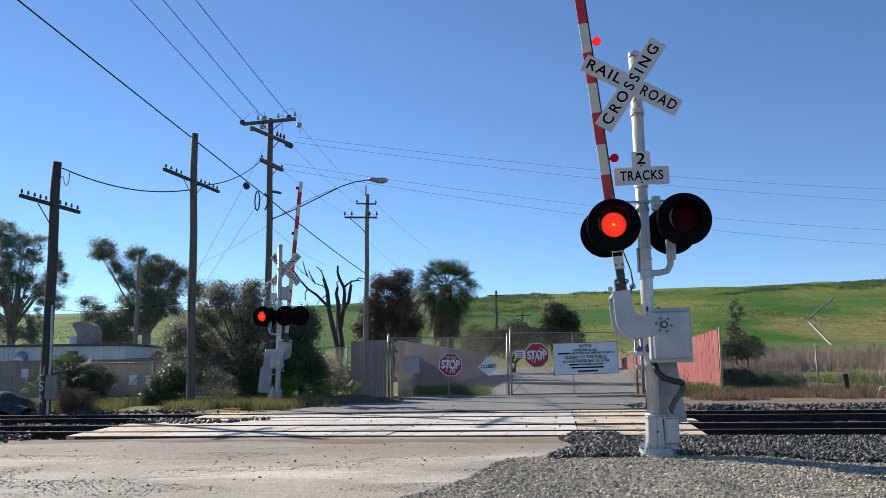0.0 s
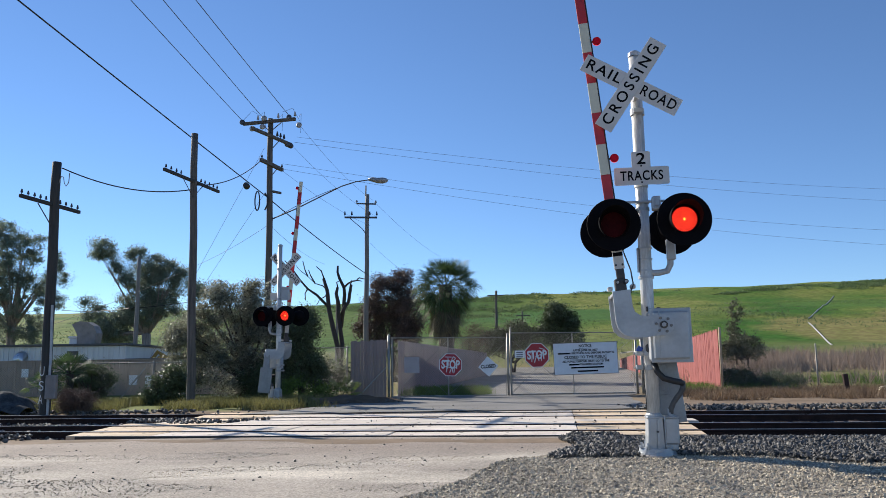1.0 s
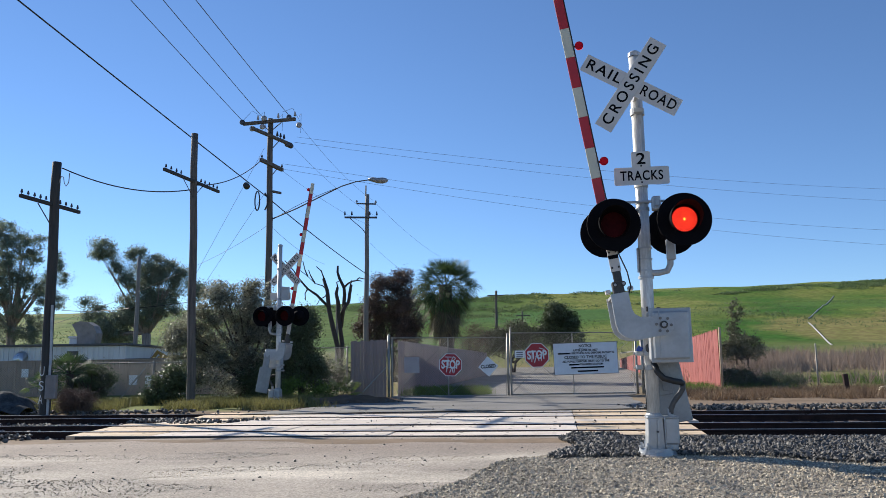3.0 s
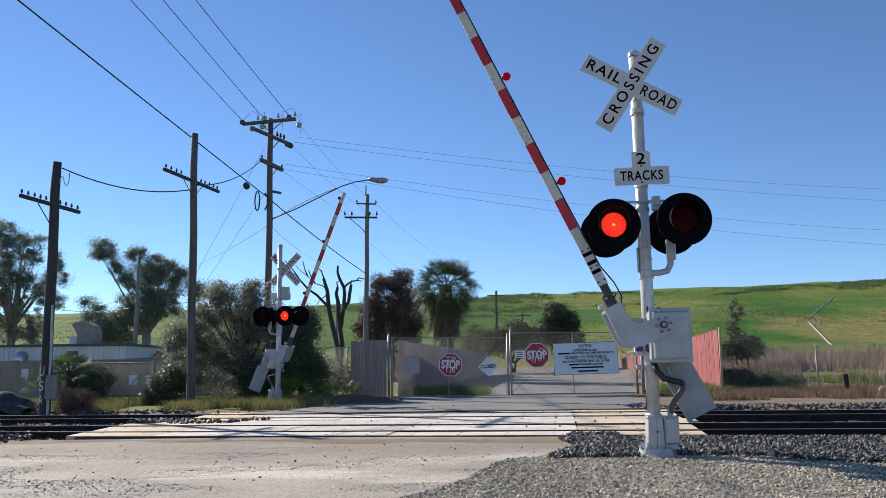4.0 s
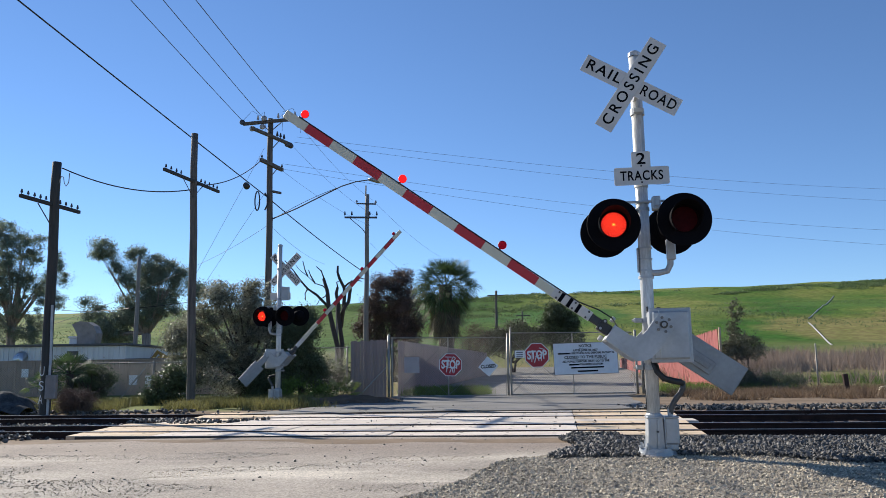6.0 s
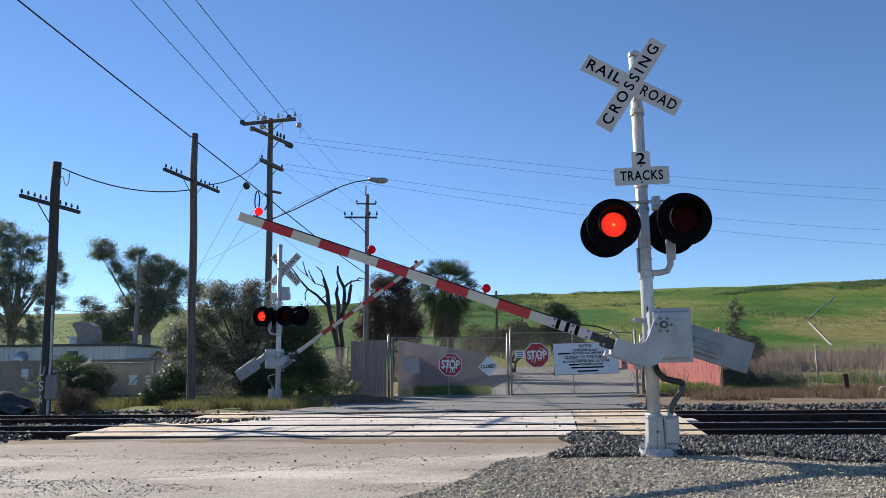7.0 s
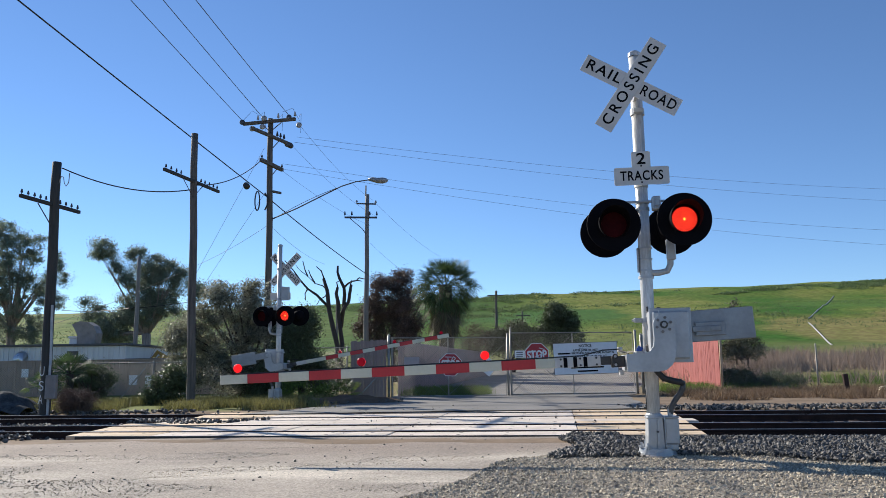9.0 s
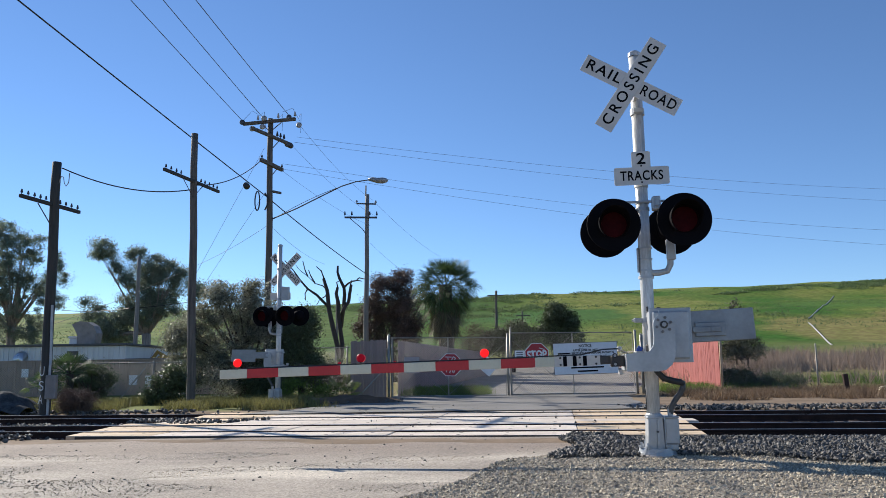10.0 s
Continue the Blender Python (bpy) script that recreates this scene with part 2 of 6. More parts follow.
def road_material():
    """Worn, dusty asphalt: pale gravelly patches, brown dirt by the tracks, fine stone."""
    m = mat("dusty_asphalt", (0.42, 0.365, 0.30), (0.27, 0.235, 0.195), 0.9, 60, 0.92, 0, 0.6)
    nt = m.node_tree
    n, l = nt.nodes, nt.links
    p = n["Principled BSDF"]
    base = p.inputs["Base Color"].links[0].from_socket
    tc = n.new("ShaderNodeTexCoord")
    mp = n.new("ShaderNodeMapping")
    mp.inputs["Scale"].default_value = (0.35, 1.0, 1.0)
    l.new(tc.outputs["Object"], mp.inputs[0])
    t = n.new("ShaderNodeTexNoise")
    t.inputs["Scale"].default_value, t.inputs["Detail"].default_value = 0.8, 7
    l.new(mp.outputs[0], t.inputs["Vector"])
    r = n.new("ShaderNodeMapRange")
    r.inputs[1].default_value, r.inputs[2].default_value = 0.52, 0.66
    l.new(t.outputs[0], r.inputs[0])
    mx = n.new("ShaderNodeMix")
    mx.data_type = "RGBA"
    mx.inputs[7].default_value = (0.56, 0.50, 0.41, 1)
    l.new(r.outputs[0], mx.inputs[0]), l.new(base, mx.inputs[6])
    sep = n.new("ShaderNodeSeparateXYZ")
    l.new(tc.outputs["Object"], sep.inputs[0])
    br = n.new("ShaderNodeMapRange")
    br.inputs[1].default_value, br.inputs[2].default_value = 9.2, 11.0
    l.new(sep.outputs[1], br.inputs[0])
    mb = n.new("ShaderNodeMix")
    mb.data_type = "RGBA"
    mb.inputs[7].default_value = (0.245, 0.195, 0.155, 1)
    sc = n.new("ShaderNodeMath")
    sc.operation = "MULTIPLY"
    sc.inputs[1].default_value = 0.85
    l.new(br.outputs[0], sc.inputs[0])
    l.new(sc.outputs[0], mb.inputs[0]), l.new(mx.outputs[2], mb.inputs[6])
    v = n.new("ShaderNodeTexVoronoi")
    v.inputs["Scale"].default_value = 55
    l.new(tc.outputs["Object"], v.inputs["Vector"])
    vr = n.new("ShaderNodeMapRange")
    vr.inputs[3].default_value, vr.inputs[4].default_value = 0.6, 1.35
    l.new(v.outputs["Color"], vr.inputs[0])
    hs = n.new("ShaderNodeHueSaturation")
    l.new(vr.outputs[0], hs.inputs["Value"]), l.new(mb.outputs[2], hs.inputs["Color"])
    l.new(hs.outputs[0], p.inputs["Base Color"])
    return m


M_GROUND = ground_material()
M_ROAD = road_material()
M_YARDROAD = mat("yard_asphalt", (0.21, 0.20, 0.185), (0.13, 0.125, 0.115), 0.7, 26, 0.9, 0, 0.3)
M_SOIL = mat("brown_soil", (0.20, 0.135, 0.09), (0.11, 0.075, 0.05), 3, 30, 0.95, 0, 0.8, spec=0.05)
M_GRAVELBED = mat("gravel_bed", (0.34, 0.295, 0.23), (0.13, 0.11, 0.085), 14, 60, 0.95, 0, 0.8)
M_BALLASTBED = mat("ballast_bed", (0.035, 0.035, 0.036), (0.012, 0.012, 0.013), 12, 40, 0.95, 0, 0.8)


# ---- building helpers ----
class Geo:
    """Vertices and faces of one mesh, gathered piece by piece."""

    def __init__(self):
        self.v, self.f, self.m = [], [], []

    def add(self, verts, faces, slot=0):
        o = len(self.v)
        self.v += [tuple(p) for p in verts]
        self.f += [tuple(i + o for i in f) for f in faces]
        self.m += [slot] * len(faces)
        return self

    def box(self, c, s, turn=None, cut=0.0, slot=0):
        """A box with cut-off edges, of size s round c."""
        h = [max(k / 2, 1e-4) for k in s]
        cut = min(cut, *[k * 0.8 for k in h])
        bm = bmesh.new()
        bmesh.ops.create_cube(bm, size=1.0)
        for v in bm.verts:
            v.co = Vector((v.co.x * 2 * h[0], v.co.y * 2 * h[1], v.co.z * 2 * h[2]))
        if cut > 0:
            bmesh.ops.bevel(bm, geom=list(bm.edges), offset=cut, segments=1, affect="EDGES")
        bm.verts.index_update()
        m = Matrix.Translation(c) @ (turn if turn else Matrix())
        self.add([m @ v.co for v in bm.verts], [[v.index for v in f.verts] for f in bm.faces], slot)
        bm.free()
        return self

    def tube(self, pts, r, n=8, slot=0, cap=True):
        """A round bar along points; r is one radius or one for each point."""
        pts = [Vector(p) for p in pts]
        rs = [r] * len(pts) if isinstance(r, (int, float)) else list(r)
        o = []
        side = None
        for i, p in enumerate(pts):
            d = (pts[min(i + 1, len(pts) - 1)] - pts[max(i - 1, 0)]).normalized()
            if side is None:
                side = d.orthogonal().normalized()
            side = (side - d * side.dot(d)).normalized()
            up = d.cross(side)
            o += [p + (side * math.cos(k * math.tau / n) + up * math.sin(k * math.tau / n)) * rs[i] for k in range(n)]
        f = [(i * n + k, i * n + (k + 1) % n, (i + 1) * n + (k + 1) % n, (i + 1) * n + k) for i in range(len(pts) - 1) for k in range(n)]
        if cap:
            f += [tuple(range(n - 1, -1, -1)), tuple(range((len(pts) - 1) * n, len(pts) * n))]
        return self.add(o, f, slot)

    def lathe(self, profile, m=None, n=24, slot=0):
        """Profile points (radius, height) turned round the local z axis."""
        m = m or Matrix()
        o = [m @ Vector((r * math.cos(k * math.tau / n), r * math.sin(k * math.tau / n), z)) for r, z in profile for k in range(n)]
        c = len(profile)
        f = [(i * n + k, i * n + (k + 1) % n, (i + 1) * n + (k + 1) % n, (i + 1) * n + k) for i in range(c - 1) for k in range(n)]
        return self.add(o, f, slot)

    def prism(self, poly, y0, y1, m=None, slot=0):
        """A flat outline in x and z, from y0 to y1 thick."""
        m = m or Matrix()
        n = len(poly)
        o = [m @ Vector((x, y0, z)) for x, z in poly] + [m @ Vector((x, y1, z)) for x, z in poly]
        f = [tuple(range(n)), tuple(range(2 * n - 1, n - 1, -1))] + [(i, i + n, (i + 1) % n + n, (i + 1) % n) for i in range(n)]
        return self.add(o, f, slot)

    def mesh(self, name, mats, smooth=False):
        me = bpy.data.meshes.new(name)
        me.from_pydata(self.v, [], self.f)
        for k in mats:
            me.materials.append(k)
        if len(mats) > 1:
            me.polygons.foreach_set("material_index", self.m)
        if smooth:
            me.polygons.foreach_set("use_smooth", [True] * len(me.polygons))
        me.update()
        return me


def part(name, geo, material, parent=None, label="", smooth=False, at_pose=None):
    """One mesh object, under a thing or a part."""
    data = geo if isinstance(geo, bpy.types.Mesh) else geo.mesh(name, material if isinstance(material, (list, tuple)) else [material], smooth)
    ob = new(name, data)
    ob.parent = parent
    if at_pose is not None:
        ob.matrix_basis = at_pose
    if label:
        ob["label"] = label
    return ob


def thing(name, m, label, category, group="", kind=""):
    ob = new(name)
    ob.empty_display_size = 0.2
    ob.matrix_basis = m
    return tagged(ob, label, category, group, kind)


FLAT = Matrix.Rotation(radians(90), 4, "X")      # local z axis turned to -y


def words(name, text, size, material, parent, m, width=None, depth=0.002, offset=0.0, spaced=1.0):
    """Raised lettering as a mesh; reads from -y when m is upright."""
    cu = bpy.data.curves.new(name, "FONT")
    cu.body, cu.size, cu.align_x, cu.align_y = text, size, "CENTER", "CENTER"
    cu.extrude, cu.offset, cu.space_character = depth, offset, spaced
    ob = bpy.data.objects.new(name, cu)
    scene.collection.objects.link(ob)
    bpy.context.view_layer.update()
    me = bpy.data.meshes.new_from_object(ob.evaluated_get(bpy.context.evaluated_depsgraph_get()))
    wide = ob.dimensions.x
    bpy.data.objects.remove(ob)
    k = width / wide if width and wide else 1.0
    for v in me.vertices:
        v.co.x *= k
    me.materials.clear()
    me.materials.append(material)
    return part(name, me, None, parent, at_pose=m @ FLAT)


# ---- terrain ----
RIDGE = ((-900, 4), (-300, 9), (-84, 14.1), (-28, 15.2), (7, 16.5), (49, 17.5), (97, 19.1), (160, 20.5), (400, 14), (900, 5))
TILT = math.tan(radians(8.2))           # the tracks come nearer towards +X
NEAR_TRACK, FAR_TRACK = 14.5, 18.45     # centre lines where they meet X = 0
GAUGE = 1.51


def ground_z(x, y):
    top = float(np.interp(x, [a for a, _ in RIDGE], [b for _, b in RIDGE]))
    along = y + x * TILT
    if y < 60:
        z = float(np.interp(y, (22, 28, 60), (0.0, 0.05, 0.6)))
        if x > 9:
            z += min((x - 9) / 10, 1.0) * float(np.interp(y, (30, 60), (0, 0.9)))
        edge = min(along - (NEAR_TRACK - 1.75), (FAR_TRACK + 1.75) - along)
        z -= 0.17 * min(max(edge / 0.5 + 0.5, 0), 1)
    else:
        s = float(np.interp(y, (60, 72, 100, 118, 150, 172, 420, 640), (0.0, 0.09, 0.37, 0.50, 0.86, 1.0, 0.98, 0.0)))
        start = 0.6 + (0.9 * min(max((x - 9) / 10, 0), 1.0))
        z = start + (top - start) * s
    if y > 62:
        z += (noise.noise(Vector((x * 0.05, y * 0.05, 0))) * 0.5 + noise.noise(Vector((x * 0.2, y * 0.2, 3))) * 0.16) * min((y - 62) / 30, 1)
    return z


def steps(*runs):
    out = []
    for a, b, s in runs:
        k = max(int(round((b - a) / s)), 1)
        out += [a + (b - a) * i / k for i in range(k)]
    return out + [runs[-1][1]]


def build_ground():
    xs = steps((-3000, -400, 400), (-400, -120, 20), (-120, -20, 2.5), (-20, 20, 0.8), (20, 130, 2.5), (130, 400, 20), (400, 3000, 400))
    ys = steps((-3000, -100, 500), (-100, 4, 10), (4, 22, 0.25), (22, 60, 1.0), (60, 180, 1.6), (180, 660, 30), (660, 3500, 400))
    g = Geo()
    g.v = [(x, y, ground_z(x, y)) for y in ys for x in xs]
    w = len(xs)
    g.f = [(j * w + i, j * w + i + 1, (j + 1) * w + i + 1, (j + 1) * w + i) for j in range(len(ys) - 1) for i in range(w - 1)]
    ob = part("ground", g, M_GROUND, smooth=True)
    tagged(ob, "open ground of bare soil rising to a green grassy hill", "ground", kind="structure")


build_ground()


def sheet(name, outline, dz, material, label, category, step=0.5):
    """A thin covering that follows the ground: rows between a near and a far edge (x0, x1 by y)."""
    g = Geo()
    ys = [o[0] for o in outline]
    rows = steps((ys[0], ys[-1], step))
    n = 14
    for y in rows:
        a, b = np.interp(y, ys, [o[1] for o in outline]), np.interp(y, ys, [o[2] for o in outline])
        for i in range(n + 1):
            x = a + (b - a) * i / n
            wob = 0.12 * noise.noise(Vector((x * 0.9, y * 0.9, 7))) if 0 < i < n else 0.35 * noise.noise(Vector((x * 1.3, y * 1.3, 9)))
            g.v.append((x + (wob if i in (0, n) else 0), y, dz(x, y) + 0.006 * noise.noise(Vector((x * 0.7, y * 0.7, 1)))))
    w = n + 1
    g.f = [(j * w + i, j * w + i + 1, (j + 1) * w + i + 1, (j + 1) * w + i) for j in range(len(rows) - 1) for i in range(n)]
    return tagged(part(name, g, material, smooth=True), label, category, kind="structure")


# near approach, with a small rise to the crossing panels
def approach_z(x, y):
    along = y + x * TILT
    return 0.006 - 0.012 * min(max((along - 11.0) / 1.5, 0), 1)


sheet("road", ((-20, -9.5, 2.0), (4, -9.5, -0.9), (6.8, -9.5, -0.15), (9.4, -9.0, 0.95), (9.7, -8.6, 1.7), (11.6, -7.6, 2.3), (12.75, -7.0, 2.3), (13.3, -6.9, 2.3)), approach_z, M_ROAD, "worn dusty asphalt road up to the railway crossing", "road", 0.25)


def far_z(x, y):
    return max(ground_z(x, y), 0.03 if y < 24 else 0.0) + 0.012


sheet("road", ((19.6, -5.2, 5.6), (22, -4.0, 5.4), (25, -3.0, 5.9), (28, -2.2, 6.6), (29, -2.0, 7.0), (40, 0.2, 10.0), (56, 2.6, 13.6), (64, 3.4, 15.0)), far_z, M_YARDROAD, "grey asphalt yard road beyond the crossing", "road", 0.5)
sheet("gravel_patch", ((-20, 2.0, 16), (2, -0.6, 14), (6.8, -0.3, 14), (9.45, 0.85, 14), (9.9, 1.4, 13)), lambda x, y: 0.016, M_GRAVELBED, "pale grey gravel beside the road", "gravel", 0.25)
sheet("ballast_bed", ((7.6, 6.5, 30), (8.2, 5.4, 30), (8.8, 4.2, 30), (9.35, 3.1, 30), (9.7, 2.5, 30), (11.6, 2.65, 30), (12.75, 2.75, 30), (13.4, 2.75, 30)), lambda x, y: 0.02 - 0.12 * min(max((y + x * TILT - 12.0) / 1.2, 0), 1), M_BALLASTBED, "dark crushed stone ballast beside the tracks", "ballast", 0.25)
TRACK = Matrix.Rotation(-math.atan(TILT), 4, "Z")


def on_track(u, v, z=0.0):
    """A place u metres along the tracks and v metres across, from X = 0 at the near track's centre line."""
    return Vector((0, NEAR_TRACK, z)) + TRACK @ Vector((u, v, 0))


SPREAD = (FAR_TRACK - NEAR_TRACK) * math.cos(math.atan(TILT))


def build_tracks():
    for k, v0 in enumerate((0.0, SPREAD)):
        base = thing("railway_track", Matrix.Translation(on_track(0, v0)) @ TRACK, "steel rails on dark wooden ties with fastenings", "track", "railway tracks", "structure")
        for s in (-GAUGE / 2, GAUGE / 2):
            g = Geo()
            prof = [(-0.07, -0.12), (0.07, -0.12), (0.07, -0.105), (0.012, -0.09), (0.012, -0.012), (0.036, -0.004), (0.036, 0.026), (-0.036, 0.026), (-0.036, -0.004), (-0.012, -0.012), (-0.012, -0.09), (-0.07, -0.105)]
            n = len(prof)
            for u in (-90, 90):
                g.v += [(u, s + a, b) for a, b in prof]
            g.f = [(i, (i + 1) % n, (i + 1) % n + n, i + n) for i in range(n)]
            g.m = [0] * n
            rail = part("rail", g, M_RAIL, base)
            part("rail_head", Geo().box((0, s, 0.0275), (180, 0.058, 0.005), None, 0.002), M_RAILTOP, rail, "bright worn running surface")
        tie = Geo().box((0, 0, -0.19), (0.23, 2.6, 0.16), None, 0.02).mesh("tie", [M_TIE])
        plate = Geo()
        for s in (-GAUGE / 2, GAUGE / 2):
            plate.box((0, s, -0.112), (0.19, 0.36, 0.02), None, 0.004)
            for d in (-0.11, 0.11):
                plate.box((0.04, s + d, -0.09), (0.03, 0.03, 0.03), None, 0.005)
        plate = plate.mesh("tie_plate", [M_RUST])
        for i in range(-40, 70):
            u = i * 0.53
            if -6.4 < u < 4.4:
                continue
            t = part("tie", tie, None, base, at_pose=pose(u + random.uniform(-0.03, 0.03), random.uniform(-0.05, 0.05), random.uniform(-0.01, 0.01), 0, 0, random.uniform(-1.2, 1.2)))
            part("tie_plate", plate, None, t)


build_tracks()


def build_crossing():
    """Loose panels between and beside the rails, with open flangeways."""
    base = thing("crossing_surface", Matrix.Translation(on_track(0, 0)) @ TRACK, "pale concrete and timber panels laid between the rails", "crossing", "", "structure")
    cache = {}
    ends = ((-6.75, 4.38), (-6.6, 4.6))
    for k, v0 in enumerate((0.0, SPREAD)):
        a, b = ends[k]
        lane = ((-1.62, -GAUGE / 2 - 0.13), (-GAUGE / 2 + 0.15, GAUGE / 2 - 0.17), (GAUGE / 2 + 0.08, 1.62))
        cuts = [a, a + 1.9, a + 3.9, a + 6.0, 2.35, b]
        for lo, hi in lane:
            for i in range(len(cuts) - 1):
                u0, u1 = cuts[i] + 0.008, cuts[i + 1] - 0.008
                mid = (lo + hi) / 2
                skew = 0.055 if i == 4 else (-0.22 if i == 0 else 0.0)
                if i == 4:
                    u1 += mid * skew
                if i == 0:
                    u0 += mid * skew
                warm = i in (0, 4)
                key = (round(u1 - u0, 2), round(hi - lo, 2), warm)
                if key not in cache:
                    g = Geo().box((0, 0, 0), (u1 - u0, hi - lo, 0.11), None, 0.008)
                    rows = max(int((u1 - u0) / 0.62), 2)
                    for q in range(rows):
                        for w in (-0.27, 0.27):
                            g.lathe([(0.0, 0.0565), (0.034, 0.0565), (0.034, 0.05)], Matrix.Translation(((q + 0.5) / rows * (u1 - u0) - (u1 - u0) / 2, w * (hi - lo), 0)), 8, 1)
                    for j, (a3, b3, c3) in enumerate(g.v):
                        if skew and (a3 > 0) == (i == 4) and abs(a3) > (u1 - u0) * 0.45:
                            g.v[j] = (a3 + skew * b3, b3, c3)
                    cache[key] = g.mesh("panel", [M_PANEL_WARM if warm else M_PANEL, M_TIE])
                part("panel", cache[key], None, base, at_pose=pose((u0 + u1) / 2, v0 + (lo + hi) / 2, -0.039 + random.uniform(-0.004, 0.004), random.uniform(-0.15, 0.15), random.uniform(-0.12, 0.12), 0))
    # asphalt filler between the two tracks and under the panels
    g = Geo().box((-0.9, SPREAD / 2, -0.04), (11.2, SPREAD - 3.26, 0.105), None, 0.01)
    # Thin black strip along the near edge of the panels.
    part("edge_seal", Geo().box((-0.95, -1.64, -0.03), (10.5, 0.03, 0.09), None, 0.006), M_CABLE, base, "black strip along the near panel edge")
    part("filler_strip", g, M_PANEL, base, "pale strip between the two tracks")
    g = Geo().box((-1.2, SPREAD / 2, -0.15), (10.6, SPREAD + 3.0, 0.1))
    part("bedding", g, M_BALLASTBED, base)


build_crossing()

# ---- railway signals with gates ----
YAW = -7.3


def signal_head(parent, m, lens_r=0.15, disc_r=0.313, lit=True):
    """Flashing-light head: round backing, visor, housing, and a turning disc with a lit and an unlit face."""
    turn = m @ FLAT
    head = part("signal_head", Geo().lathe([(0.0, -0.012), (disc_r, -0.012), (disc_r + 0.006, 0.0), (disc_r, 0.012), (lens_r + 0.02, 0.012), (lens_r + 0.02, -0.06)], None, 40), M_BLACK, parent, "round black backing plate", at_pose=turn)
    g = Geo()
    n = 28
    for z, cut in ((0.0, 0), (0.34, 1)):
        for i in range(n + 1):
            a = radians(-52 + i * 284 / n)
            reach = 0.10 + 0.22 * (0.5 + 0.5 * math.sin(a)) ** 0.8 if cut else 0.0
            for r in (lens_r + 0.035, lens_r + 0.028):
                g.v.append((r * math.cos(a), r * math.sin(a), reach))
    w = 2 * (n + 1)
    for i in range(n):
        g.f += [(2 * i, 2 * i + 2, w + 2 * i + 2, w + 2 * i), (2 * i + 1, w + 2 * i + 1, w + 2 * i + 3, 2 * i + 3), (w + 2 * i, w + 2 * i + 2, w + 2 * i + 3, w + 2 * i + 1)]
    g.m = [0] * len(g.f)
    part("visor", g, M_BLACK, head, "long black visor")
    part("housing", Geo().lathe([(0.0, -0.24), (0.11, -0.23), (0.155, -0.17), (0.172, -0.06), (0.172, -0.012)], None, 24), M_BLACK, head, smooth=True)
    d = Geo()
    d.lathe([(0.0, -0.004), (lens_r, -0.004), (lens_r, 0.004)], None, 28, 1)
    d.lathe([(0.0, 0.004), (lens_r, 0.004)], None, 28, 0)
    if lit:
        for ring in range(1, 10):
            r = ring * lens_r / 9.7
            count = 6 * ring if ring < 7 else 40
            for i in range(count):
                a = i * math.tau / count + ring * 0.35
                d.lathe([(0.0046, 0.0062), (0.0046, 0.004)], Matrix.Translation((r * math.cos(a), r * math.sin(a), 0)), 5, 2)
                d.add([(r * math.cos(a) + 0.0046 * math.cos(q * math.tau / 5), r * math.sin(a) + 0.0046 * math.sin(q * math.tau / 5), 0.0062) for q in range(5)], [(0, 1, 2, 3, 4)], 3 if ring < 2 else 2)
        d.lathe([(0.0, 0.007), (0.008, 0.007), (0.008, 0.004)], None, 8, 3)
    disc = part("lamp_disc", d, [M_LED_BASE, M_LENS_OFF, M_LED, M_LED_CORE], head, "red lens that is lit on one face")
    disc.matrix_basis = pose(0, 0, 0.0)
    return head, disc


def crossbuck(parent, m, slopes, over):
    """Two crossed white blades with black lettering."""
    for text, tilt, y, half in (("RAILROAD", slopes[0], 0.0, 4), ("CROSSING", slopes[1], over, 0)):
        turn = m @ Matrix.Translation((0, y, 0)) @ Matrix.Rotation(radians(-tilt), 4, "Y")
        b = part("blade", Geo().box((0, 0, 0), (1.30, 0.008, 0.228), None, 0.002), M_SIGN, parent, "white crossbuck blade with black letters", at_pose=turn)
        for side in (0, 180):
            face = Matrix.Rotation(radians(side), 4, "Z") @ Matrix.Translation((0, -0.0055, 0))
            if half:
                for t, x in (("RAIL", -0.375), ("ROAD", 0.375)):
                    words("lettering", t, 0.185, M_LETTER, b, face @ Matrix.Translation((x, 0, 0)), 0.46, 0.0015, 0.0025, 1.2)
            else:
                words("lettering", text, 0.185, M_LETTER, b, face, 1.16, 0.0015, 0.0025, 1.4)


